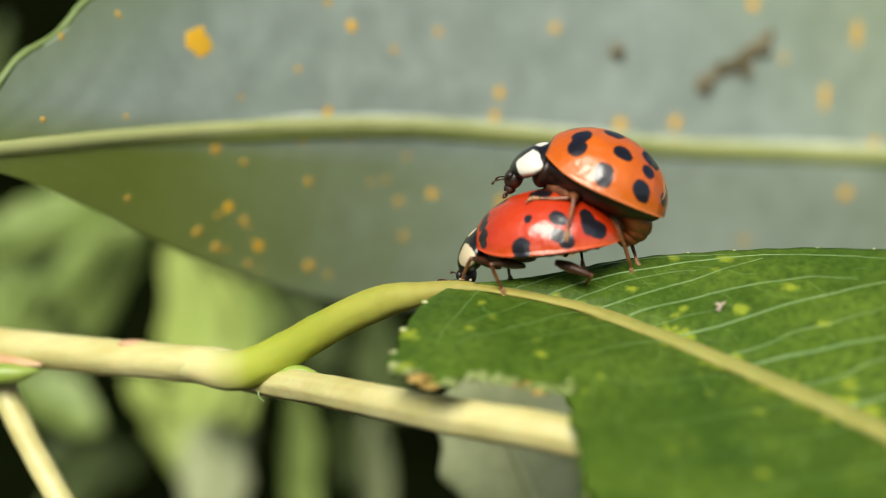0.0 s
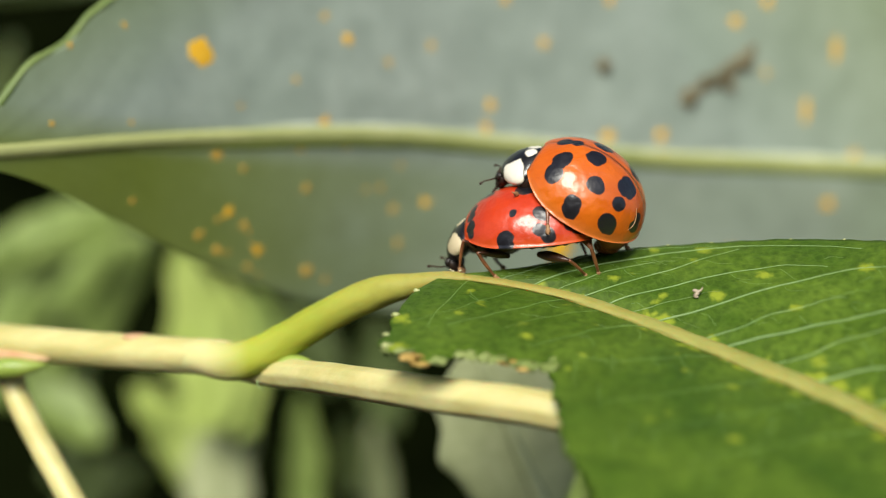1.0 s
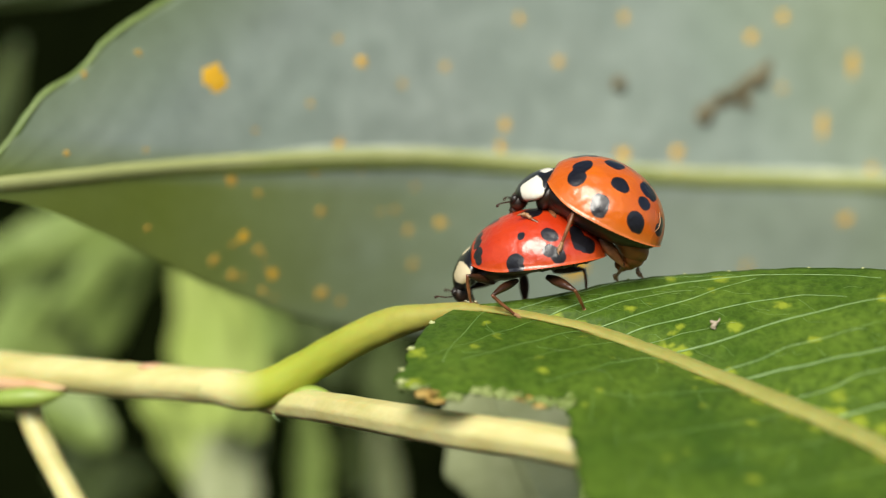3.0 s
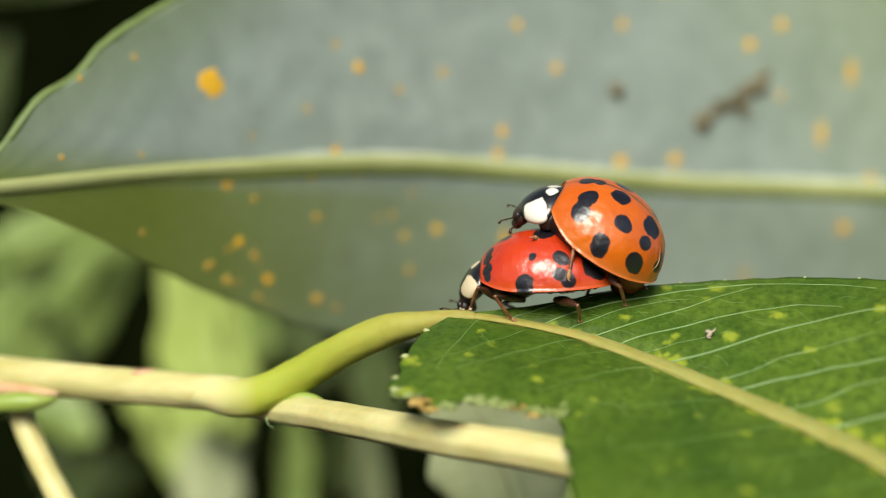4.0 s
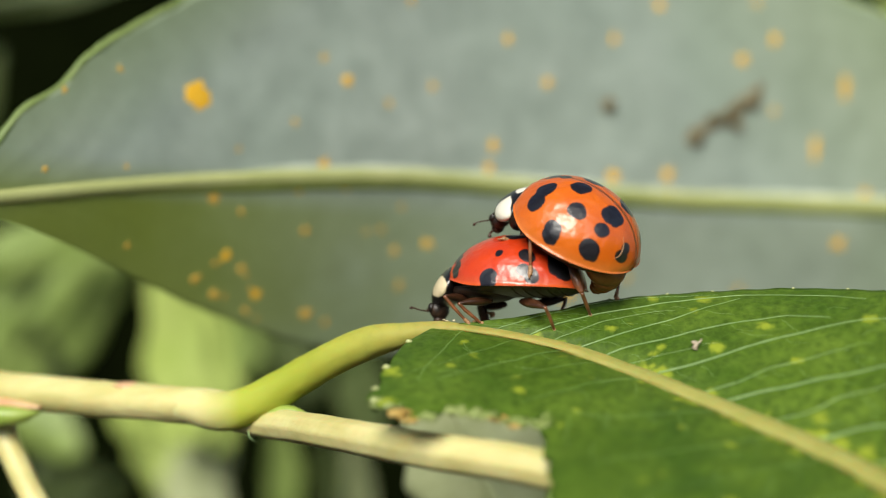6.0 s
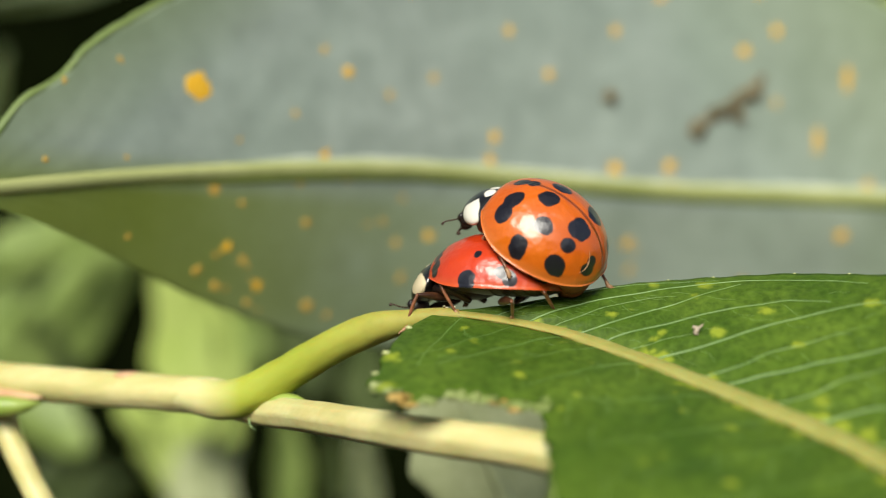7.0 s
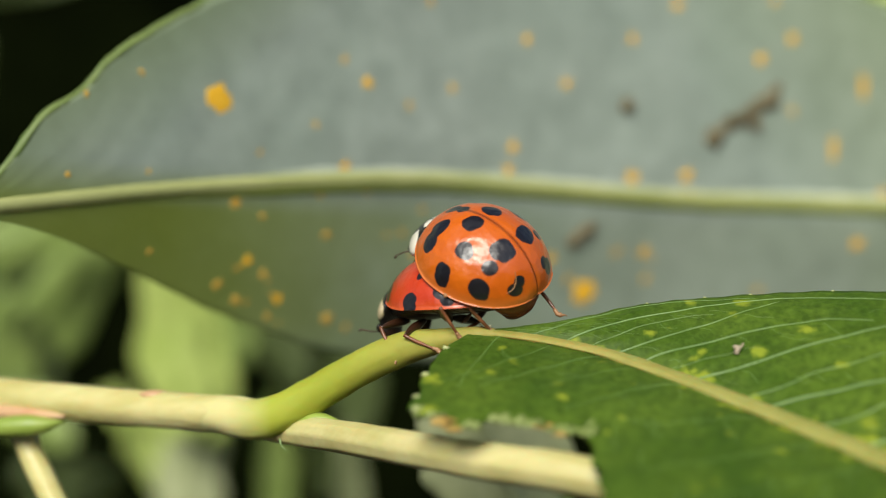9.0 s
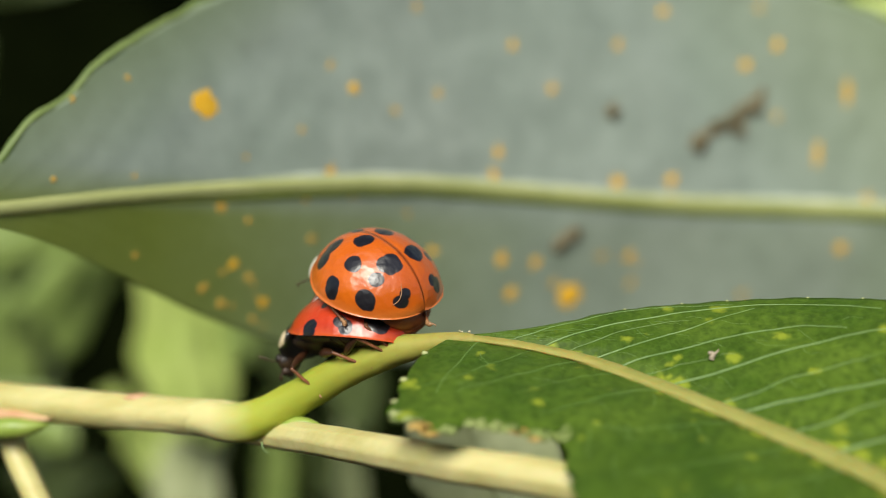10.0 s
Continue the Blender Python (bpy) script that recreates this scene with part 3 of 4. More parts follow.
def build_leaf():
    leaf = empty("leaf", pose(0, 0, 0), "glossy dark green leaf, chewed at its base, with yellow midrib", "leaf")
    ss = [(k / 170) ** 1.15 for k in range(171)]
    vs = [-1 + k / 38 for k in range(38)] + [k / 38 for k in range(39)]
    part("blade", mesh("blade", *sheet(leaf_point, ss, vs, 0.14), LEAF_TOP), leaf)
    # stalk and rib are one run: round at the twig, a flat ridge on the blade
    rib = [leaf_point(s, 0, 0) + np.array([0, -0.03, 0.03 + 0.06 * min(1, s * 4)]) for s in np.linspace(0.04, 1, 200)]
    stalk = curve([(-12.0, 4.65, -4.78), (-10.2, 3.90, -4.86), (-8.75, 3.25, -5.02), (-7.55, 2.88, -4.74), (-6.06, 2.5, -3.95), (-4.15, 1.7, -2.86), (-2.31, 0.9, -2.06), (-0.97, 0.4, -1.76), tuple(rib[0] + np.array([-0.75, 0.16, -0.02])), tuple(rib[0])], 72)
    girth = [0.50, 0.76, 0.84, 0.83, 0.76, 0.71, 0.66, 0.54, 0.37, 0.30]
    stalk_girth = [float(spline([k / 9 for k in range(10)], [(g,) for g in girth], k / 71)[0]) for k in range(72)]
    stalk_flat = [1 - 0.45 * max(0, (k - 46) / 25) ** 1.5 for k in range(72)]
    rib_girth = [0.28 + 0.26 * min(1, k / 110) for k in range(200)]
    part("petiole", mesh("petiole", *tube(stalk, stalk_girth, 26, stalk_flat, rough=0.05, up=(0, -0.3, 1), caps=False), PETIOLE), leaf, "yellow-green curved leaf stalk")
    part("midrib", mesh("midrib", *tube([stalk[-2]] + rib, [stalk_girth[-2]] + rib_girth, 26, 0.42, rough=0.12, up=(0, -0.3, 1), caps=False), PETIOLE), leaf, "yellow-green raised midrib")
    rnd = random.Random(11)
    # side veins of the far half: start and end (s, v), how early they bend towards the tip, thickness
    for s0, v0, s1, v1, k, w in ((0.10, 0.05, 0.45, 0.95, 5.0, 0.035), (0.160, 0.06, 0.66, 0.93, 4.0, 0.06), (0.21, 0.05, 0.40, 0.72, 2.0, 0.03), (0.250, 0.05, 0.48, 0.88, 1.15, 0.058), (0.302, 0.05, 0.62, 0.75, 2.0, 0.062), (0.345, 0.05, 0.47, 0.42, 1.3, 0.025),
                                 (0.386, 0.05, 0.74, 0.81, 1.6, 0.072), (0.462, 0.05, 0.67, 0.54, 1.3, 0.045), (0.496, 0.05, 0.86, 0.63, 1.3, 0.08), (0.592, 0.05, 0.80, 0.50, 1.0, 0.04), (0.67, 0.05, 0.95, 0.45, 1.1, 0.08), (0.78, 0.05, 0.99, 0.36, 1.1, 0.06)):
        path = []
        for f in np.linspace(0, 1, 30):
            v = v0 + (v1 - v0) * (1 - (1 - f) ** k) + 0.006 * math.sin(s0 * 90 + f * 9)
            path.append(leaf_point(s0 + (s1 - s0) * f + 0.0025 * math.sin(s0 * 50 + f * 14), v) + np.array([0, -0.002, 0.002]))
        part("vein", mesh("vein", *tube(path, [w * (1.15 - 0.75 * j / 29) for j in range(30)], 6, squash=0.5), VEIN_PALE), leaf)
    # side veins of the near half, fainter
    for s0, v0, s1, v1, w in ((0.06, -0.08, 0.14, -0.72, 0.04), (0.15, -0.05, 0.11, -0.85, 0.025), (0.232, -0.05, 0.155, -0.66, 0.05), (0.30, -0.05, 0.235, -0.62, 0.025), (0.380, -0.03, 0.30, -0.78, 0.05), (0.493, -0.03, 0.385, -0.78, 0.04), (0.60, -0.03, 0.50, -0.75, 0.04), (0.70, -0.04, 0.60, -0.7, 0.035), (0.81, -0.04, 0.70, -0.65, 0.04)):
        path = [leaf_point(s0 + (s1 - s0) * f ** 1.4, v0 + (v1 - v0) * f + 0.008 * math.sin(s0 * 60 + f * 8)) + np.array([0, -0.002, 0.002]) for f in np.linspace(0, 1, 24)]
        part("vein", mesh("vein", *tube(path, [w * (1.1 - 0.7 * j / 23) for j in range(24)], 6, squash=0.5), VEIN_FAINT), leaf)
    for k in range(90):
        s0, v0 = rnd.uniform(0.05, 0.75), rnd.uniform(0.12, 0.85) * rnd.choice((-1, 1, 1))
        run, drift = rnd.uniform(0.02, 0.05), rnd.uniform(-0.10, 0.04)
        path = [leaf_point(s0 + run * q, max(-0.95, min(0.95, v0 + drift * q + 0.012 * math.sin(5 * q + k)))) + np.array([0, -0.001, 0.001]) for q in np.linspace(0, 1, 8)]
        part("veinlet", mesh("veinlet", *tube(path, [0.018 - 0.001 * q for q in range(8)], 5, squash=0.5), VEIN_FAINT), leaf)
    # torn, dried rim of the chewed bay
    rim = random.Random(4)
    for k in range(30):
        s = 0.135 + 0.25 * k / 29
        c = Vector(leaf_point(s, -0.985 - 0.02 * rim.random()))
        r = 0.16 + 0.16 * rim.random()
        brown = k in (4, 5, 6, 7, 19, 20, 22, 24)
        turn = (Vector((0, -0.42, 1)) + 0.5 * Vector((rim.uniform(-1, 1), rim.uniform(-1, 1), 0))).to_track_quat("Z", "Y").to_matrix()
        part("torn_edge", mesh("torn_edge", *lump(c, (r * 1.25, r * (0.75 if brown else 0.9), 0.05), k + 20, 0.8, turn, 12, 6), BROWN if brown else TORN), leaf, "orange-brown torn edge" if brown else "pale torn membrane")
    for k, (s, r) in enumerate(((0.045, 0.14), (0.085, 0.16), (0.115, 0.13), (0.135, 0.15))):
        part("tooth", mesh("tooth", *lump(leaf_point(s, -1.0), (r, r, r * 0.6), k + 40, 0.5, None, 10, 6), YELLOWED), leaf, "yellowed marginal tooth")
    for k in range(5):
        part("tooth", mesh("tooth", *lump(leaf_point(0.30 + 0.085 * k + rim.uniform(-0.03, 0.03), 1.0), (0.07, 0.05, 0.035), k + 60, 0.5, None, 8, 5), YELLOWED), leaf, "pale marginal tooth")
    husk = leaf_point(0.438, 0.326)
    a = np.array(husk)
    bits = joined(tube(curve([a + (-0.1, -0.02, 0.30), a + (0.12, -0.05, 0.22), a + (-0.05, -0.08, 0.08), a + (0.10, -0.1, 0.04)], 14), [0.05, 0.07, 0.08, 0.07, 0.06, 0.07, 0.08, 0.08, 0.07, 0.06, 0.05, 0.05, 0.04, 0.03], 8),
                  tube(curve([a + (0.0, -0.05, 0.2), a + (0.2, -0.06, 0.3), a + (0.28, -0.06, 0.42)], 8), [0.06, 0.06, 0.05, 0.05, 0.04, 0.04, 0.03, 0.02], 8))
    tagged(new("shed_skin", mesh("shed_skin", *bits, HUSK)), "tiny curled pinkish shed insect skin on the leaf", "debris")


build_leaf()


def build_crumbs():
    thing = empty("frass", pose(0.95 * MM, -0.25 * MM, -1.22 * MM), "tiny white crumbs lying where leaf stalk and blade meet", "debris")
    rnd = random.Random(8)
    for k in range(4):
        c = (rnd.uniform(-0.35, 0.35), rnd.uniform(-0.15, 0.1), rnd.uniform(-0.02, 0.05) + 0.02)
        r = rnd.uniform(0.035, 0.07)
        part("crumb", mesh("crumb", *lump(c, (r * 1.3, r, r * 0.8), k, 0.6, None, 8, 6), CRUMB), thing)


build_crumbs()


# ---- the large leaf behind, seen from below ----
RISE = [(-24, 0, 3.2), (-19.2, 0, 4.3), (-13, 0, 5.6), (-5.5, 0, 6.6), (0, 0, 6.9), (12.4, 0, 6.5), (28.8, 0, 6.1), (42, 0, 5.5)]
RISE_X = [p[0] for p in RISE]


def rib_z(x):
    return float(spline(RISE_X, RISE, x)[2])


def back_y(x, z):
    """How far back the large leaf lies; it folds away below its rib."""
    m = rib_z(x)
    y = 20.7 + 0.62 * x - 0.010 * x * x
    d = z - m
    soft = 0.5 * (d - math.sqrt(d * d + 0.5))
    return y - 0.36 * soft - 0.12 * max(0.0, d)


TOP_EDGE = [(-20.9, 0, 3.65), (-19.4, 0, 6.2), (-18.5, 0, 8.0), (-17.1, 0, 9.5), (-15.8, 0, 11.5), (-11.4, 0, 15.4), (-5.6, 0, 18.9), (3.7, 0, 22.1), (14.2, 0, 22.6), (23.6, 0, 20.3), (29.2, 0, 18.3), (38.0, 0, 13.5)]
TOP_KEYS = [0, 0.02, 0.045, 0.075, 0.115, 0.22, 0.32, 0.46, 0.61, 0.75, 0.85, 1.0]
LOW_EDGE = [(-20.90, 0, 3.60), (-19.15, 0, 3.30), (-17.51, 0, 2.58), (-15.66, 0, 1.47), (-12.90, 0, -0.26), (-9.30, 0, -1.95), (-5.95, 0, -3.01), (0.58, 0, -3.69), (11.75, 0, -4.66), (23.35, 0, -4.87), (37.29, 0, -2.94)]
LOW_KEYS = [0, 0.022, 0.05, 0.08, 0.13, 0.19, 0.25, 0.36, 0.56, 0.76, 1.0]


def back_point(s, v):
    x = -20.9 + 58.9 * s
    m = np.array([x, 0, rib_z(x)]) if s > 0.004 else np.array([-20.9, 0, 3.62])
    e = spline(TOP_KEYS, TOP_EDGE, s) if v >= 0 else spline(LOW_KEYS, LOW_EDGE, s)
    p = m + (e - m) * abs(v)
    tooth = 1 + (0.004 * math.sin(s * 260) + 0.012 * noise.noise(Vector((s * 70, 0, 4)))) * abs(v) ** 12
    p = m + (p - m) * tooth
    y = back_y(p[0], p[2]) + 0.012 * math.cos(2 * math.pi * (s * 26 - abs(v) * 3)) * (1 - abs(v)) * min(1, 5 * abs(v)) + 0.35 * noise.noise(Vector((p[0] * 0.12, 2, p[2] * 0.12)))
    return np.array([p[0], y, p[2]])


def build_back_leaf():
    leaf = empty("leaf", pose(0, 0, 0), "large leaf seen from its grey-green underside, speckled with orange rust", "leaf")
    ss = [(k / 150) ** 1.3 for k in range(151)]
    vs = [-1 + k / 26 for k in range(26)] + [k / 26 for k in range(27)]
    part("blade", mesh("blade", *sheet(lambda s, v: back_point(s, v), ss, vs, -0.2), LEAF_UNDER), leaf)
    rib = [back_point(s, 0) + np.array([0, 0.06, 0]) for s in np.linspace(0, 1, 80)]
    part("midrib", mesh("midrib", *tube(rib, [0.42 + 0.10 * min(1, k / 20) for k in range(80)], 18, rough=0.05), skin("pale green rib", (0.30, 0.33, 0.11), (0.40, 0.42, 0.17), 0.5, 300)), leaf, "thick pale green midrib")
    # the rib's light upper and shaded lower side, put in as coloured strips
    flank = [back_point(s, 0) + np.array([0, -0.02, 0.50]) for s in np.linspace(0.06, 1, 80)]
    part("rib_tone_strip", mesh("rib_tone_strip", *tube(flank, [0.02 + 0.30 * min(1, k / 14) for k in range(80)], 14, rough=0.15), skin("lit upper side of the rib", (0.48, 0.54, 0.41), (0.58, 0.63, 0.51), 0.5, 300)), leaf, "pale strip painted as the midrib's lit upper side")
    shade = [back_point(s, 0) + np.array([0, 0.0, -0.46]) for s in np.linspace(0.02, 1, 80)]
    part("rib_tone_strip", mesh("rib_tone_strip", *tube(shade, [0.02 + 0.26 * min(1, k / 14) for k in range(80)], 14, rough=0.15), skin("shaded lower side of the rib", (0.15, 0.20, 0.03), (0.23, 0.28, 0.06), 0.5, 300)), leaf, "olive-green strip painted as the midrib's shaded lower side")
    edge = [back_point(s, 1) + np.array([0, -0.06, 0]) for s in np.linspace(0.0, 1, 130) ** 1.3]
    part("margin", mesh("margin", *tube(edge, 0.18, 10, rough=0.4), skin("leaf margin", (0.12, 0.18, 0.04), (0.19, 0.25, 0.07), 0.5, 600)), leaf, "pale thickened leaf margin")
    for k in range(26):
        s0 = 0.01 + 0.038 * k
        for sign in (1, -1):
            path = [back_point(min(0.999, s0 + 0.11 * v + 0.02 * v * v), sign * v) + np.array([0, -0.02, 0]) for v in np.linspace(0.03, 0.95, 16)]
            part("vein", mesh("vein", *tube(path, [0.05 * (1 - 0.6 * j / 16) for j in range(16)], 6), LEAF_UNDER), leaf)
    upper = [(-11.88, 9.86, 0.78), (-4.91, 11.8, 0.36), (-0.35, 11.99, 0.3), (-6.08, 7.21, 0.36), (3.17, 9.08, 0.38), (2.91, 7.71, 0.36), (10.73, 7.56, 0.42), (14.37, 7.84, 0.42), (6.52, 13.01, 0.33), (-2.74, 10.8, 0.25), (-7.55, 9.21, 0.22),
             (-10.17, 7.58, 0.18), (-14.99, 10.77, 0.2), (-17.0, 9.36, 0.2), (-6.07, 12.85, 0.24), (19.32, 15.25, 0.36), (26.3, 13.9, 0.30), (24.4, 9.6, 0.30), (27.69, 6.79, 0.36), (21.51, 12.1, 0.26), (-14.81, 6.12, 0.18), (-17.67, 5.68, 0.18),
             (-1.51, 16.68, 0.28), (13.81, 18.29, 0.34), (10.75, 16.02, 0.34), (4.1, 15.32, 0.32), (21.53, 16.56, 0.34), (20.32, 18.91, 0.28)]
    lower = [(-11.36, 4.98, 0.36), (-10.15, 4.38, 0.20), (-7.19, 3.63, 0.28), (-3.28, 3.87, 0.24), (-4.03, 3.72, 0.22), (-0.68, 3.12, 0.40), (-2.59, 2.69, 0.32), (-2.34, 0.78, 0.32), (-10.95, 2.10, 0.40), (-10.30, 1.49, 0.30), (-9.66, 0.18, 0.38), (-7.41, -0.90, 0.34), (-6.43, -1.29, 0.34), (-10.24, -0.72, 0.22), (-11.57, 0.12, 0.32), (-12.22, 1.03, 0.20), (-15.00, 2.44, 0.20), (-7.40, 5.64, 0.22), (-5.04, 5.95, 0.22), (-2.18, 5.15, 0.22), (14.48, 6.73, 0.28), (19.59, 0.59, 0.36), (7.81, 0.60, 0.90), (3.41, 2.67, 0.42), (5.53, 2.64, 0.38), (11.65, 3.16, 0.40), (9.70, 3.06, 0.30), (3.99, 0.76, 0.42), (6.66, 1.43, 0.34), (11.89, 1.47, 0.30), (26.14, 3.67, 0.40)]
    rnd = random.Random(31)
    lower += [(x + rnd.uniform(-0.5, 0.5), z + rnd.uniform(-0.45, 0.45), rnd.uniform(0.14, 0.26)) for x, z, r in lower[8:16] + lower[22:30]]
    def slope(x, z):
        """The turn that lays a flat clod on the leaf."""
        dx = (back_y(x + 0.1, z) - back_y(x - 0.1, z)) / 0.2
        dz = (back_y(x, z + 0.1) - back_y(x, z - 0.1)) / 0.2
        a, b = Vector((1, dx, 0)).normalized(), Vector((0, dz, 1)).normalized()
        n = b.cross(a).normalized()
        return Matrix((a, n, a.cross(n))).transposed()

    for k, (x, z, r) in enumerate(upper + lower):
        tall = 3.4 if k in (16, 17) else 1.15
        bright = r > 0.30 and k not in (16, 17, 18) and not (k > 27 and r < 0.38)
        y = back_y(x, z) + 0.35 * noise.noise(Vector((x * 0.12, 2, z * 0.12)))
        part("rust_pustule", mesh("rust_pustule", *lump((x, y - 0.05, z), (r * 1.5, 0.2, r * 1.35 * tall), k, 0.25, slope(x, z), 12, 8), RUST if bright else RUST_PALE), leaf)


def stuck(label, pieces):
    """Crumbs of dried frass on the large leaf: x, z, half length and half width of each."""
    x0, z0 = pieces[0][:2]
    thing = empty("frass", pose(x0 * MM, back_y(x0, z0) * MM, z0 * MM), label, "debris")
    for n, (x, z, rx, rz) in enumerate(pieces):
        y = back_y(x, z) - back_y(x0, z0) - 0.22
        part("crumb", mesh("crumb", *lump((x - x0, y, z - z0), (rx, 0.3, rz), 60 + n, 0.7, Matrix.Rotation(radians(-38), 3, "Y"), 14, 9), DIRT), thing)


build_back_leaf()
stuck("brown crumbly strip of frass stuck to the leaf", [(16.2, 10.3, 0.8, 0.6), (17.0, 10.9, 0.5, 0.3), (17.7, 11.3, 0.6, 0.5), (18.5, 11.9, 0.8, 0.4), (18.8, 11.3, 0.5, 0.6), (19.3, 12.4, 0.6, 0.5), (19.95, 12.8, 0.7, 0.7), (20.5, 13.4, 0.4, 0.35), (17.2, 11.5, 0.3, 0.25)])
stuck("small brown crumb of frass stuck to the leaf", [(10.46, 11.93, 0.5, 0.45)])
stuck("dark brown crumbs of frass stuck to the leaf", [(7.05, 3.77, 0.75, 0.5), (7.75, 4.37, 0.85, 0.5)])


# ---- shrub leaves farther back ----
def shrub_leaf(x, y, z, length, width, lean, turn, pitch, mat, label):
    """A pointed leaf with rib, folded slightly along it; stands at its stalk end."""
    thing = empty("shrub_leaf", pose(x * MM, y * MM, z * MM, pitch, lean, turn), label, "leaf", group="leaves of the shrub behind")
    def point(s, v):
        w = width * 0.62 * (0.03 + s) ** 0.6 * (1.001 - s) ** 0.75 * 1.55 * (1 + 0.35 * noise.noise(Vector((s * 4 + x, 0 if v < 0 else 5, z))))
        bend = -0.10 * length * s * s
        return np.array([w * v, bend + 0.25 * w * abs(v) + 0.02 * length * noise.noise(Vector((s * 3 + x, v, z))), length * s])
    part("blade", mesh("blade", *sheet(point, np.linspace(0, 1, 26), np.linspace(-1, 1, 13), 0.3), mat), thing)
    part("midrib", mesh("midrib", *tube([point(s, 0) + np.array([0, -0.25, 0]) for s in np.linspace(0, 0.97, 20)], [0.5 - 0.02 * k for k in range(20)], 8), mat), thing)
    return thing


GREEN_FAR = leafy("bright shrub leaf", (0.42, 0.55, 0.11), (0.62, 0.73, 0.22), 0.5, 0.25)
GREEN_MID = leafy("green shrub leaf", (0.18, 0.27, 0.05), (0.38, 0.49, 0.14), 0.5, 0.25, patch=200.0)
PALE_FAR = leafy("pale shrub leaf underside", (0.38, 0.43, 0.20), (0.58, 0.62, 0.37), 0.5, 0.2)
GREY_FAR = leafy("grey shrub leaf underside", (0.26, 0.31, 0.13), (0.42, 0.46, 0.24), 0.5, 0.2)
# dull leaf tone, darkened in its colour to stand for the shrub's shade
DIM_FAR = leafy("dull shade-darkened shrub leaf", (0.055, 0.085, 0.02), (0.13, 0.17, 0.05), 0.5, 0.2)
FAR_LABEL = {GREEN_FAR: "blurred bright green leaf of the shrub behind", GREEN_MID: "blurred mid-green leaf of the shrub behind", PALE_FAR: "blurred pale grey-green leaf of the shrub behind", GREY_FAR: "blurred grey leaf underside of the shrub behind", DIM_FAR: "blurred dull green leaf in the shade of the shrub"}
shrub_leaves = [shrub_leaf(*row, FAR_LABEL[row[-1]]) for row in (
    (-75.1, 128, -12.7, 36.1, 21.5, 51, 0, 0, GREEN_MID),
    (-71.4, 116, 5.0, 27.5, 9.1, 72, 0, 0, GREEN_MID),
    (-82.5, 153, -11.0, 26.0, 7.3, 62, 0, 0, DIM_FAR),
    (-32.3, 102, -16.9, 24.3, 10.6, -9, 0, 0, GREEN_FAR),
    (-28.9, 105, -17.9, 21.0, 7.6, -6, 0, 0, GREEN_FAR),
    (-34.5, 110, -32.8, 22.1, 11.3, 8, 0, 0, PALE_FAR),
    (-39.7, 122, -27.3, 17.1, 5.7, -22, 0, 0, GREEN_FAR),
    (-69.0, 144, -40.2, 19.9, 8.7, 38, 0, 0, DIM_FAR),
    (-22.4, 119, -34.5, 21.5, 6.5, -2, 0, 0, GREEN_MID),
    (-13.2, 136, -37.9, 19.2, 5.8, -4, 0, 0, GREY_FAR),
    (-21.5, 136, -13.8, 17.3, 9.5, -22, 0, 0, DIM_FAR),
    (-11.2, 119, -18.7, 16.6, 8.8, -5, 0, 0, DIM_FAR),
    (4.3, 14, -12.1, 9.6, 9.6, -24, 0, 0, PALE_FAR),
    (15.4, 109, -29.6, 20.3, 9.1, -17, 0, 0, GREEN_MID),
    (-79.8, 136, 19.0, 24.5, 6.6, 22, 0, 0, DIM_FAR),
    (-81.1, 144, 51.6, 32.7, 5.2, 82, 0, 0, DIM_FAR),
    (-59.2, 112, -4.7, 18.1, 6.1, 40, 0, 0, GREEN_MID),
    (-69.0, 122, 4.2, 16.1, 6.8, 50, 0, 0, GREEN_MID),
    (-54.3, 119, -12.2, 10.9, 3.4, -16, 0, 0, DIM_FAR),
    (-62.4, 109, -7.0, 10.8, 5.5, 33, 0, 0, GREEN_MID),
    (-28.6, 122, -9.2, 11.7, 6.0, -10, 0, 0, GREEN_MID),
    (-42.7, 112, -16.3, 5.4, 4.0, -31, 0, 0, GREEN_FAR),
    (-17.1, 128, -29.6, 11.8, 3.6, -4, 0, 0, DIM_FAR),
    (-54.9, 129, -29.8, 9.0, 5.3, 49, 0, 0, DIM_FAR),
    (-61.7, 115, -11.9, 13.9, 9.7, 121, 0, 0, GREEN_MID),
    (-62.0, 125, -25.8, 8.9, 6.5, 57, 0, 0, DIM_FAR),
    (-40.3, 118, -13.8, 11.4, 12.5, 167, 0, 0, GREEN_FAR),
    (36.0, 61, 19.0, 13.0, 17.0, 60, 0, 0, GREEN_FAR),
)]


# ---- the beetles: x forward, y to their left, z up, round the middle of the wing cases ----
def body(x, y, z, yaw, pitch, roll):
    """A beetle heading to -x; yaw turns its head to +y, pitch lifts it, roll lowers its left side."""
    m = Matrix.Rotation(radians(180 - yaw), 4, "Z") @ Matrix.Rotation(radians(-pitch), 4, "Y") @ Matrix.Rotation(radians(-roll), 4, "X")
    m.translation = Vector((x, y, z)) * MM
    return m


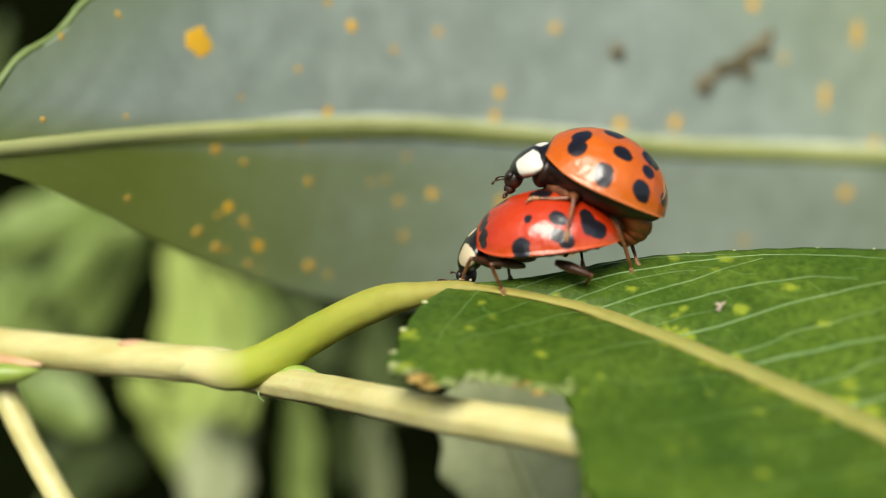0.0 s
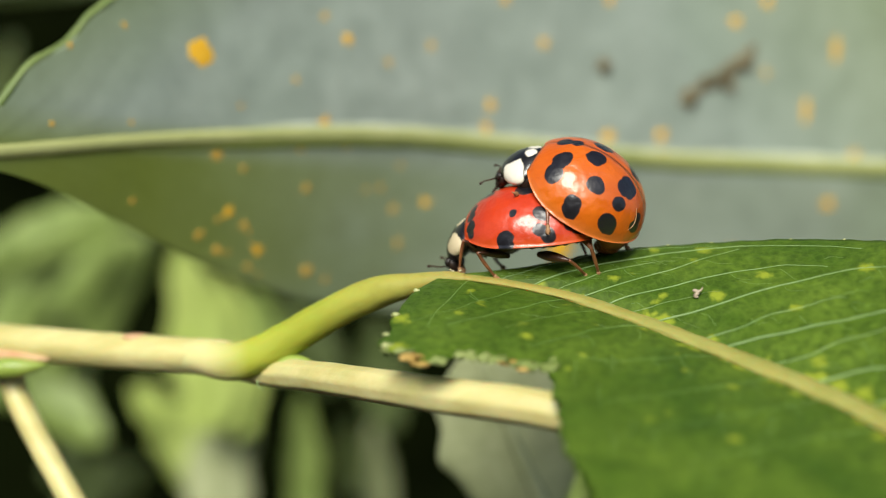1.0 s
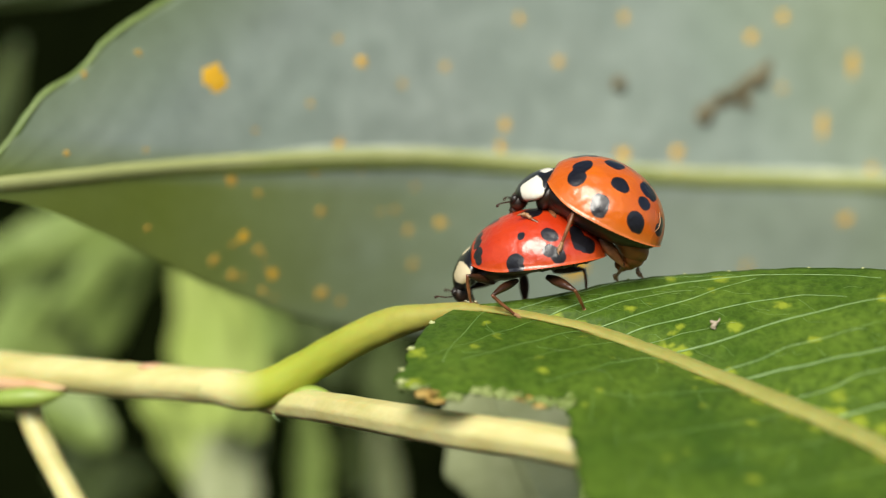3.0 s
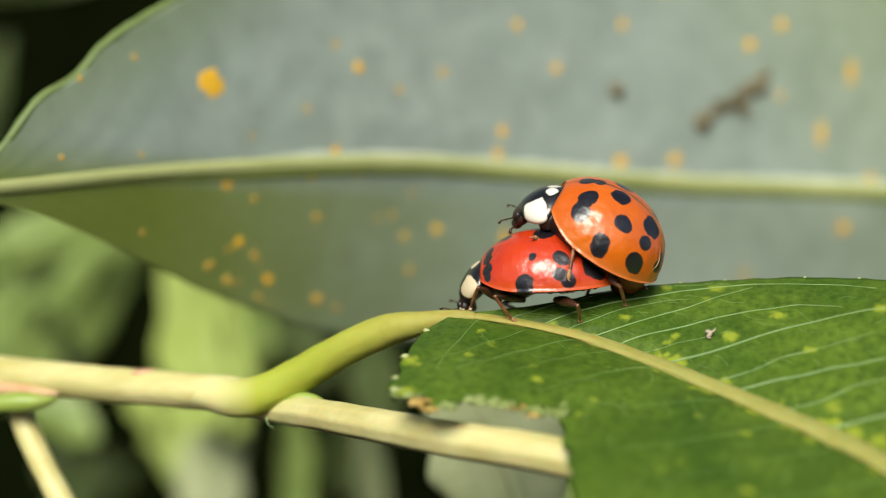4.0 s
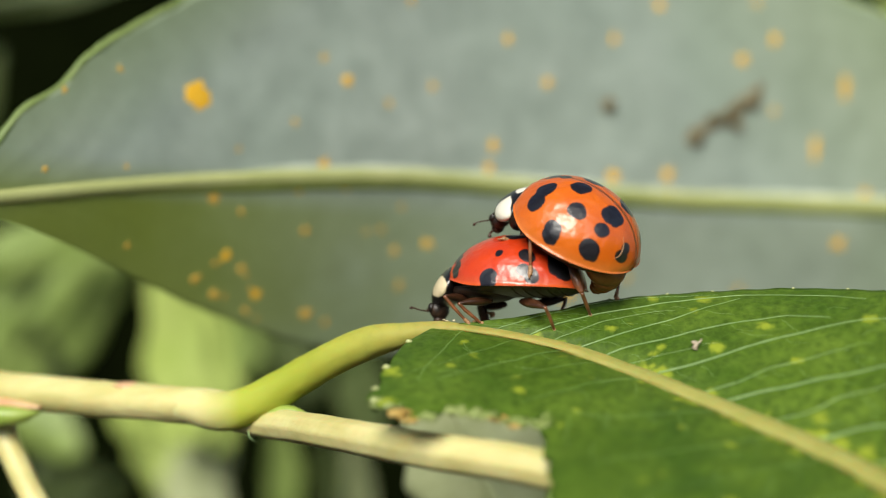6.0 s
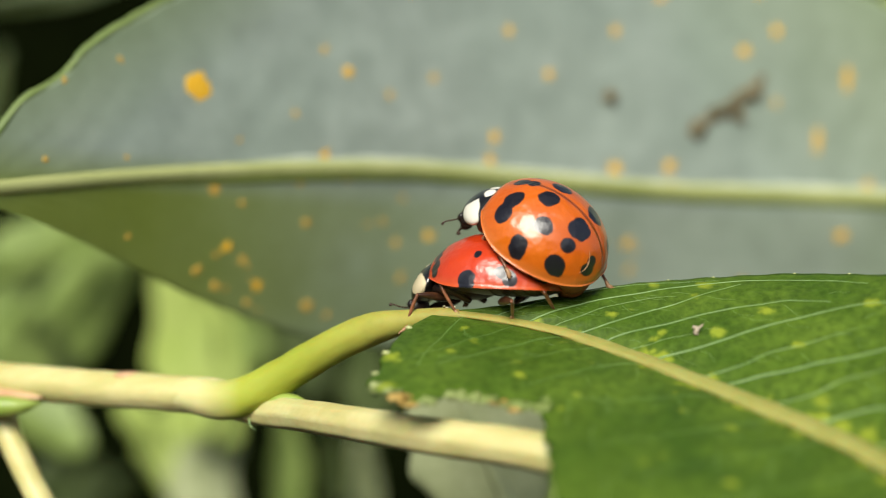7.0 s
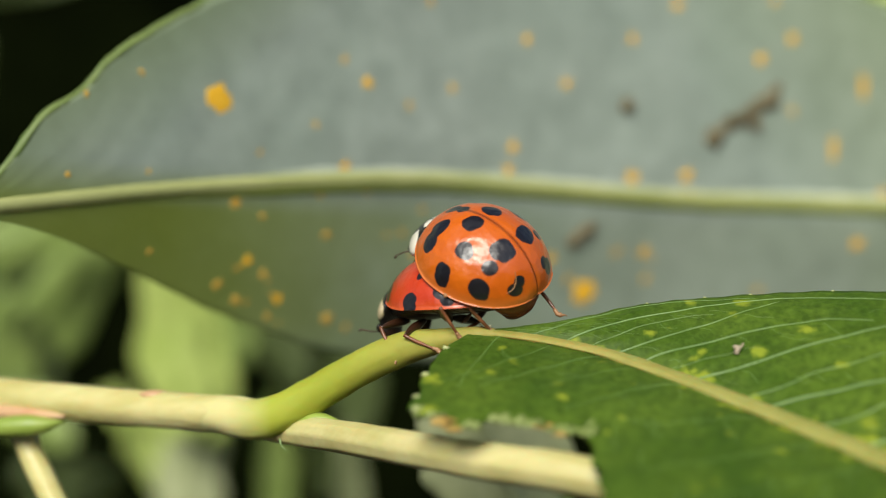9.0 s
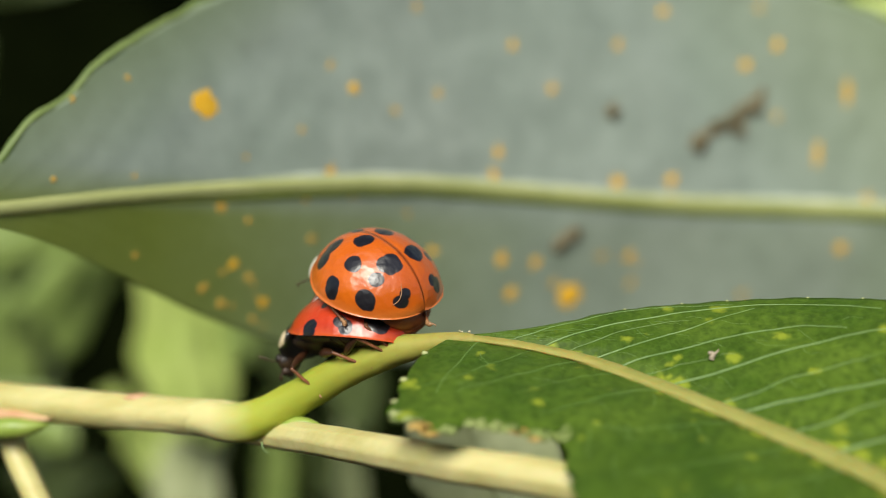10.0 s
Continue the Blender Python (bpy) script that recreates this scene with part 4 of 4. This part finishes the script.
def wing_case(rad, low, side):
    """One wing case: a quarter dome down to the height low, with a turned-up margin and a closed inner edge."""
    a0, n, k = 0.55, 44, 28
    a1 = math.pi - math.asin((low / rad[2] * 1.03) ** (1 / 0.92))
    def outer(i, j, shrink):
        al = a0 + (a1 - a0) * i / n
        rho = math.sin(al) ** 0.92
        edge = low + 0.34 * max(0.0, (math.cos(al) - 0.25) / 0.6) ** 2
        be = math.acos(min(1.0, edge / (rad[2] * rho))) * min(1.0, j / (k - 2))
        lip = max(0, j - (k - 2)) * 0.030 * min(1.0, 4 * rho)
        y = 0.006 + (rad[1] - shrink) * rho * math.sin(be) + lip
        z = (rad[2] - shrink) * rho * math.cos(be) - 0.012 * max(0, j - (k - 2))
        seam = 0.02 * math.exp(-((j * 0.9) ** 2))
        return ((rad[0] - shrink) * math.cos(al) - (lip * 0.6 if i > n * 0.8 else 0), side * y, z - seam)
    verts = [outer(i, j, 0) for i in range(n + 1) for j in range(k + 1)] + [outer(i, j, 0.09) for i in range(n + 1) for j in range(k + 1)]
    faces, off, w = [], (n + 1) * (k + 1), k + 1
    for i in range(n):
        for j in range(k):
            a = i * w + j
            q = (a, a + 1, a + w + 1, a + w)
            faces.append(q if side < 0 else q[::-1])
            q = tuple(v + off for v in q)
            faces.append(q[::-1] if side < 0 else q)
    ring = list(range(w)) + [i * w + k for i in range(1, n + 1)] + [n * w + j for j in range(k - 1, -1, -1)] + [i * w for i in range(n - 1, 0, -1)]
    faces += [(a, b, b + off, a + off) for a, b in zip(ring, ring[1:] + ring[:1])]
    return verts, faces


def ellipsoid(c, r, nu=28, nv=18, cut=None):
    verts, faces = lump(c, r, 0, 0.0, None, nu, nv)
    if cut is not None:
        verts = [(x, y, min(z, cut)) for x, y, z in verts]
    return verts, faces


THIGH, SHIN = 1.40, 1.50


def leg(thing, thigh_mat, shin_mat, stout=1.0):
    """A thigh and a shin with its foot; both lie along +x from their joint."""
    thigh = part("thigh", mesh("thigh", *tube(curve([(-0.05, 0, 0), (0.4, 0, 0.03), (0.9, 0, 0.04), (THIGH, 0, 0)], 16), [stout * (0.055 + 0.115 * math.sin(math.pi * min(1.0, 0.12 + 0.86 * k / 15)) ** 1.2) for k in range(16)], 12, squash=0.8), thigh_mat), thing)
    shin = part("shin", mesh("shin", *tube(curve([(-0.04, 0, 0), (0.4, 0, 0.03), (0.8, 0, 0.02), (SHIN - 0.28, 0, 0)], 14), [stout ** 0.6 * (0.058 + 0.012 * math.sin(math.pi * k / 13) - 0.016 * k / 13) for k in range(14)], 10), shin_mat), thing)
    foot = joined(tube(curve([(SHIN - 0.32, 0, 0), (SHIN - 0.1, 0, -0.03), (SHIN + 0.02, 0, 0.05), (SHIN + 0.14, 0, 0.20)], 12), [0.065, 0.09, 0.07, 0.10, 0.105, 0.08, 0.10, 0.105, 0.07, 0.052, 0.04, 0.02], 9),
                  tube(curve([(SHIN + 0.1, 0.0, 0.16), (SHIN + 0.17, 0.05, 0.22), (SHIN + 0.2, 0.08, 0.18)], 6), [0.03, 0.03, 0.025, 0.02, 0.014, 0.006], 6))
    part("foot", mesh("foot", *foot, FOOT), shin, "tan clawed foot")
    return thigh, shin


def beetle(name, label, rad, low, case, shield, belly, leg_mats, feeler_drop, tail, ahead, chin):
    thing = empty(name, pose(0, 0, 0), label, "ladybird")
    for side in (1, -1):
        part("wing_case", mesh("wing_case", *wing_case(rad, low, side), case), thing)
    part("belly", mesh("belly", *ellipsoid((-0.05, 0, low), (rad[0] * 0.94, rad[1] * 0.90, 0.86 if tail else 0.32), cut=low + 0.12), belly), thing)
    if tail:
        tip = part("abdomen_tip", mesh("abdomen_tip", *lump((-1.62, 0, low - 0.45), (1.0, 1.34, 0.62), 2, 0.05, Matrix.Rotation(radians(-28), 3, "Y"), 24, 14), TAIL_BROWN), thing, "orange-brown abdomen bent down")
        for n, (x, z, rx, ry, rz) in enumerate(((-1.95, -0.92, 0.58, 0.98, 0.42), (-1.90, -1.24, 0.44, 0.70, 0.34), (-1.80, -1.50, 0.30, 0.44, 0.26))):
            part("abdomen_segment", mesh("abdomen_segment", *lump((x, 0, low + z), (rx, ry, rz), 5 + n, 0.05, Matrix.Rotation(radians(-20 + 14 * n), 3, "Y"), 22, 12), TAIL_BROWN), tip)
    for k in range(5):
        x = -0.4 - 0.42 * k
        w = rad[1] * 0.86 * math.sqrt(max(0.05, 1 - (x / (rad[0] * 0.95)) ** 2))
        ring = [(x, w * math.sin(a), low - 0.02 - (0.69 if tail else 0.27) * math.sqrt(max(0.05, 1 - (x / (rad[0] * 0.95)) ** 2)) * math.cos(a)) for a in np.linspace(-1.45, 1.45, 18)]
        part("belly_segment", mesh("belly_segment", *tube(ring, 0.06, 8, up=(1, 0, 0)), belly), thing)
    if tail:
        part("neck", mesh("neck", *ellipsoid((2.10, 0, 0.14), (0.50, 1.40, 0.80), 24, 14), belly), thing)
    # shield with side lobes, bent down in front
    verts, faces = lump((0, 0, 0), (1.0, 1.0, 1.0), 0, 0.0, None, 36, 24)
    nod = Matrix.Rotation(radians(55), 3, "Y")
    out = []
    for x, y, z in verts:
        v = nod @ Vector((1.05 * x - (0.075 + 0.225 * x) * y * y, 1.42 * y, 0.54 * z * (1 - 0.15 * y * y) - 0.30 * y * y))
        out.append((2.56 + ahead + v.x, v.y, 0.16 + 0.5 * ahead + v.z))
    part("shield", mesh("shield", out, faces, shield), thing, "black shield with broad cream flanks")
    hx, hz = chin
    head = part("head", mesh("head", *joined(ellipsoid((2.94 + hx, 0, -1.00 + hz), (0.37, 0.64, 0.44), 24, 14), ellipsoid((2.92 + hx, 0, -1.42 + hz), (0.24, 0.38, 0.24), 16, 10)), HEAD_BLACK), thing)
    for side in (1, -1):
        part("eye", mesh("eye", *ellipsoid((3.10 + hx, 0.53 * side, -0.94 + hz), (0.15, 0.15, 0.19), 16, 10), EYE), head)
        feeler = curve([(3.18 + hx, 0.50 * side, -1.10 + hz), (3.48 + hx - 0.1 * feeler_drop, 0.78 * side, -1.06 + hz - 0.3 * feeler_drop), (3.72 + hx - 0.3 * feeler_drop, 0.90 * side, -0.98 + hz - 0.6 * feeler_drop), (3.88 + hx - 0.5 * feeler_drop, 0.98 * side, -1.00 + hz - 0.8 * feeler_drop)], 16)
        part("antenna", mesh("antenna", *tube(feeler, [0.030] * 11 + [0.040, 0.058, 0.062, 0.05, 0.03], 8), LEG_BROWN), head)
        palp = curve([(2.96 + hx, 0.30 * side, -1.52 + hz), (3.00 + hx, 0.38 * side, -1.70 + hz), (2.92 + hx, 0.40 * side, -1.82 + hz)], 8)
        part("mouth_palp", mesh("mouth_palp", *tube(palp, [0.05, 0.05, 0.05, 0.05, 0.06, 0.08, 0.09, 0.07], 8), LEG_BROWN), head)
    part("thorax", mesh("thorax", *ellipsoid((1.30, 0, low - 0.1), (1.35, 1.60, 0.80 if tail else 0.46), 24, 14, cut=low + 0.12), belly), thing)
    legs = {(row, side): leg(thing, *leg_mats) for row in ("front", "mid", "hind") for side in (1, -1)}
    return thing, legs


UPPER_RAD, LOWER_RAD = (2.78, 2.62, 2.50), (2.88, 2.33, 2.36)
upper, upper_legs = beetle("ladybird", "orange ladybird with black spots riding on the red ladybird", UPPER_RAD, 0.36, CASE_ORANGE, SHIELD_WHITE, BELLY_BROWN, (LEG_TAN, LEG_TAN, 1.45), 0.6, True, 0.10, (0.14, 0.26))
lower, lower_legs = beetle("ladybird", "red ladybird with black spots carrying the orange one", LOWER_RAD, 0.16, CASE_RED, SHIELD_CREAM, BELLY_DARK, (LEG_BROWN, LEG_TAN, 1.25), 0.0, False, 0.22, (0.30, 0.30))


def on_case(rad, x, y, z, off):
    """The place on a wing case's dome that lies under a point."""
    rho = math.sin(math.acos(x / rad[0])) ** 0.92
    be = math.atan2(y / rad[1], z / rad[2])
    return (x - off * 0.5, (rad[1] + off) * rho * math.sin(be), (rad[2] + off) * rho * math.cos(be))


scratch = curve([on_case(UPPER_RAD, *p, 0.015) for p in ((-2.05, 0.72, 1.45), (-2.24, 0.86, 1.22), (-2.30, 1.08, 1.02), (-2.22, 1.34, 0.86))], 16)
part("hair", mesh("hair", *tube(scratch, [0.008 + 0.014 * math.sin(math.pi * k / 15) for k in range(16)], 6), FOOT), upper, "thin pale hair stuck on the wing case")
HIPS = {"front": (1.75, 0.75, -0.38), "mid": (0.75, 1.0, -0.40), "hind": (-0.55, 1.05, -0.38)}


# ---- what moves ----
UPPER_ROWS = [
    (0, 5.83, -0.03, 2.11, 3, 25, 9), (0.5, 5.74, 0.06, 1.93, 5, 31, 41), (1, 5.84, 0.32, 1.61, 3, 33, 34), (1.5, 5.87, 0.37, 2.11, -5, 25, 15), (2, 5.90, 0.45, 1.89, 7, 31, 18), (2.2, 5.85, 0.35, 1.65, 4, 33, 32), (2.75, 5.87, 0.20, 1.95, 4, 29, 20), (3.3, 5.92, 0.03, 2.10, 4, 28, 11), (3.5, 5.93, 0.01, 1.82, 5, 34, 20), (4, 6.12, 0.24, 1.49, -3, 33, 30), (4.5, 6.17, 0.54, 2.35, 5, 29, 15), (5, 6.21, 0.17, 1.77, 17, 38, 17)]
UPPER_LATE = [
    (5.2, 6.12, 0.16, 1.80, 18, 36, 19), (5.75, 5.85, 0.20, 1.95, 20, 33, 21), (6.3, 5.48, 0.20, 1.98, 21, 30, 18), (6.5, 5.28, 0.21, 1.81, 21, 32, 25), (7, 4.41, 0.36, 1.30, 14, 35, 31), (7.5, 3.75, 0.52, 1.26, 19, 32, 41), (8, 3.36, 0.49, 1.44, 28, 33, 30), (8.5, 2.20, 0.55, 1.45, 29, 32, 30), (9, 0.78, 0.94, 1.11, 30, 30, 32), (9.5, -1.18, 1.24, 0.77, 29, 27, 35), (10, -2.75, 2.06, 0.51, 36, 25, 22)]
# the rider rocks between a raised and a lowered pose: seconds and how far it is raised
RAISED, LOWERED = (5.85, 0.03, 2.12, 2, 25, 9), (5.80, 0.25, 1.68, 4, 33, 36)
RAISED_LATE, LOWERED_LATE = (6.18, 0.50, 2.36, 6, 29, 13), (6.12, 0.24, 1.52, 2, 34, 30)
ROCKING = [(0.1, 0.35), (0.2, 0.0), (0.3, 1.0), (0.4, 0.85), (0.7, 0.05), (0.8, 0.0), (1.1, 0.55), (1.2, 0.75), (1.3, 0.1), (1.4, 0.3), (1.6, 0.3), (1.7, 0.0), (1.8, 0.9), (1.9, 0.3), (2.1, 0.25), (3.4, 0.75), (3.6, 0.2), (3.8, 0.1)]
ROCKING_LATE = [(4.2, 0.1), (4.3, 0.25), (4.4, 0.95), (4.6, 0.35), (4.7, 1.05), (4.8, 0.85), (4.9, 0.5)]
for rocks, up_pose, down_pose in ((ROCKING, RAISED, LOWERED), (ROCKING_LATE, RAISED_LATE, LOWERED_LATE)):
    UPPER_ROWS += [(t, *(round(d + (u - d) * f, 3) for u, d in zip(up_pose, down_pose))) for t, f in rocks]
UPPER_ROWS.sort()
LOWER_ROWS = [
    (0, 3.96, -0.06, -0.04, 16, -5, 8), (0.5, 3.50, 0.51, 0.48, 16, -9, 13), (1, 3.92, 0.41, 0.02, 17, -2, 12), (1.5, 3.70, 0.35, -0.06, 14, -6, 12), (2, 3.49, 0.24, 0.22, 14, -6, 11), (3.5, 3.70, 0.46, 0.20, 12, -4, 7), (4, 4.06, 0.31, -0.27, 12, -1, 9), (4.5, 3.88, 0.62, 0.42, 11, -9, 5), (5, 3.71, 0.80, -0.00, 11, 0, -1), (6.5, 3.26, 0.77, -0.20, 21, 1, -3)]
LOWER_LATE = [
    (7, 2.69, 0.71, -0.57, 19, 3, 1), (7.5, 1.98, 0.96, -0.82, 24, 4, -6), (8, 1.77, 1.04, -0.43, 28, 1, -4), (8.5, 0.84, 1.20, -0.48, 33, 3, -1), (9, -0.37, 1.53, -0.52, 35, -1, 4), (9.5, -2.08, 1.97, -1.16, 36, 1, 1), (10, -3.78, 2.35, -1.86, 33, 1, -10)]
# the shrub behind sways against the twig: seconds, sideways and up, for a leaf 100 mm off
SWAY = [
    (0, 1.83, -3.4), (0.5, 1.83, -3.09), (1, 2.3, -2.43), (1.5, 1.82, -1.96), (2, 2.03, -2.6), (3.5, 0.86, -1.23), (4, 0.4, -1.2), (4.5, 0.0, 0.0), (5, -0.17, -0.1), (6.5, -0.62, -0.71), (7, -0.31, -0.21), (7.5, 0.18, -0.59), (8, -0.43, -0.02), (8.5, -1.26, 1.25), (9, -1.33, 0.62), (9.5, -0.33, 1.34), (10, -0.83, 0.6)]
# where the feet stand: seconds, x, y, z
LOWER_FRONT = [
    (0, 0.67, 0.00, -1.32), (0.5, 1.13, 0.37, -1.18), (1, 1.00, 0.03, -1.33), (1.5, 0.99, 0.01, -1.34), (2, 1.07, -0.01, -1.35), (3.5, 0.84, -0.18, -1.42), (4, 1.00, 0.08, -1.31), (4.5, 1.24, 0.02, -1.35), (5, 1.24, 0.08, -1.32), (6.5, 1.37, -0.24, -1.48),
    (7, -0.92, -0.07, -2.09), (7.5, -0.69, -0.16, -1.81), (8, -1.58, 0.18, -2.29), (8.5, -1.41, 0.11, -2.39), (9, -2.60, 0.57, -2.49), (9.5, -4.07, 1.22, -2.99), (10, -5.02, 1.61, -3.66)]
LOWER_MID = [
    (0, 2.33, -0.66, -1.73), (0.5, 2.56, -0.19, -1.53), (1, 2.58, -0.36, -1.61), (1.5, 2.53, -0.24, -1.55), (2, 2.74, -0.66, -1.76), (3.5, 2.80, -0.73, -1.80), (4, 2.84, -0.67, -1.77), (4.5, 2.73, -0.70, -1.78), (5, 2.76, -0.28, -1.59), (6.5, 1.90, -0.14, -1.46),
    (7, 1.22, -0.49, -1.59), (7.5, -0.11, -0.38, -1.59), (8, 0.22, -0.50, -1.39), (8.5, 0.34, -0.55, -1.47), (9, -0.92, -0.07, -2.15), (9.5, -1.85, 0.22, -2.16), (10, -2.98, 0.74, -2.60)]
LOWER_HIND = [
    (0, 5.36, -0.22, -1.43), (0.5, 6.07, -0.38, -1.43), (1, 6.18, -0.47, -1.49), (1.5, 5.82, -0.35, -1.44), (2, 5.54, -0.07, -1.27), (3.5, 5.40, -0.76, -1.84), (4, 5.39, -0.68, -1.77), (4.5, 5.28, -0.70, -1.81), (5, 5.24, -0.47, -1.64), (6.5, 4.63, -0.57, -1.81),
    (7, 3.31, -0.48, -1.71), (7.5, 2.20, -0.92, -1.85), (8, 2.28, -0.61, -1.71), (8.5, 1.13, -0.26, -1.47), (9, -0.10, -0.38, -1.67), (9.5, -1.45, 0.16, -1.92), (10, -2.10, 0.37, -2.10)]
UPPER_HIND = [
    (0, 7.29, -0.08, -0.97), (0.5, 6.39, 0.92, -0.34), (1, 6.62, -0.57, -1.49), (1.5, 6.31, 0.49, -0.71), (2, 7.04, 0.69, -0.42), (3.5, 6.70, 0.83, -0.36), (4, 7.23, -0.30, -1.16), (4.5, 7.16, -0.10, -1.01), (5, 6.33, -0.11, -1.18), (6.5, 6.37, -0.13, -1.17),
    (7, 5.05, -0.22, -1.48), (7.5, 3.99, 0.34, -1.22), (8, 4.06, -0.17, -1.61), (8.5, 3.89, -0.35, -1.68), (9, 1.21, -0.32, -1.51), (9.5, -0.79, -0.12, -1.35), (10, -1.96, 0.32, -1.96)]
UPPER_HIND_FAR = [
    (0, 7.57, 0.30, -0.63), (0.5, 7.68, 0.96, -0.10), (1, 7.91, 0.69, -0.28), (1.5, 7.52, 0.37, -0.60), (2, 8.21, 0.49, -0.38), (3.5, 7.57, 0.95, -0.13), (4, 8.08, 0.55, -0.36), (4.5, 6.70, 0.82, -0.38), (5, 7.05, 0.58, -0.51), (6.5, 7.67, 0.74, -0.28),
    (7, 7.26, 0.60, -0.45), (7.5, 7.46, 0.61, -0.41), (8, 7.05, 0.74, -0.39), (8.5, 5.16, 0.90, -0.58), (9, 4.04, 0.61, -0.99), (9.5, 3.05, 0.79, -0.96), (10, -0.18, -0.35, -1.29)]


def along(rows, t):
    """A row's values at any time, on smooth curves."""
    keys = [r[0] for r in rows]
    return spline(keys, [r[1:] for r in rows], min(max(t, keys[0]), keys[-1]))


def bent(hip, target, out):
    """Poses of thigh and shin, in metres, that reach from the hip to the target; the knee points out."""
    hip, target, out = Vector(hip) * MM, Vector(target) * MM, Vector(out)
    a, b = THIGH * MM, SHIN * MM
    way = target - hip
    d = min(max(way.length, 0.25 * a), (a + b) * 0.985)
    way.normalize()
    side = (out - way * out.dot(way)).normalized()
    c = (a * a + d * d - b * b) / (2 * a * d)
    knee = hip + way * a * c + side * a * math.sqrt(max(0.0, 1 - c * c))
    end = hip + way * d
    def aim(p, q):
        x = (q - p).normalized()
        y = side.cross(x).normalized()
        m = Matrix((x, y, x.cross(y))).transposed().to_4x4()
        m.translation = p
        return m
    return aim(hip, knee), aim(knee, end)


def motions():
    times = [k * 0.1 for k in range(101)]
    upper_rows, lower_rows = UPPER_ROWS + UPPER_LATE, LOWER_ROWS + LOWER_LATE
    walk(upper, [(r[0], body(*r[1:])) for r in upper_rows])
    walk(lower, [(r[0], body(*r[1:])) for r in lower_rows])
    for far_leaf in shrub_leaves:
        home = far_leaf.matrix_basis.copy()
        reach = (home.translation.y / MM + 46) / 100 * MM
        walk(far_leaf, [(t, Matrix.Translation((dx * reach, 0, dz * reach)) @ home) for t, dx, dz in SWAY])

    def step(legs, row, side, target_rows, rows, fixed=None, rider=None, knee=0.55, ahead=0.1):
        thigh, shin = legs[(row, side)]
        hx, hy, hz = HIPS[row]
        first, second = [], []
        for t in times:
            frame_now = body(*along(rows, t))
            if fixed is None:
                goal = frame_now.inverted() @ (Vector(along(target_rows, t)) * MM) / MM
            elif rider is not None:
                goal = frame_now.inverted() @ (body(*along(rider, t)) @ (Vector(fixed) * MM)) / MM
            else:
                goal = Vector(fixed)
            p, q = bent((hx, hy * side, hz), goal, (ahead if row != "hind" else -0.3, side * 1.0, knee))
            first.append((t, p))
            second.append((t, q))
        walk(thigh, first)
        walk(shin, second)

    step(lower_legs, "front", 1, LOWER_FRONT, lower_rows, ahead=0.7)
    step(lower_legs, "mid", 1, LOWER_MID, lower_rows, knee=0.4, ahead=1.0)
    step(lower_legs, "hind", 1, LOWER_HIND, lower_rows)
    step(lower_legs, "front", -1, [(r[0], r[1] + 0.2, r[2] + 1.0, r[3] + 0.1) for r in LOWER_FRONT], lower_rows)
    step(lower_legs, "mid", -1, [(r[0], r[1] + 0.3, r[2] + 1.6, r[3] + 0.5) for r in LOWER_MID], lower_rows)
    step(lower_legs, "hind", -1, [(r[0], r[1] + 0.2, r[2] + 1.4, r[3] + 0.7) for r in LOWER_HIND], lower_rows)
    step(upper_legs, "front", 1, None, upper_rows, (0.12, 1.2, 2.12), lower_rows, -0.5)
    step(upper_legs, "front", -1, None, upper_rows, (0.12, -1.2, 2.12), lower_rows, -0.5)
    step(upper_legs, "mid", 1, None, upper_rows, (-1.2, 2.12, 0.65), lower_rows)
    step(upper_legs, "mid", -1, None, upper_rows, (-1.2, -2.12, 0.65), lower_rows)
    step(upper_legs, "hind", 1, UPPER_HIND, upper_rows)
    step(upper_legs, "hind", -1, UPPER_HIND_FAR, upper_rows)


motions()
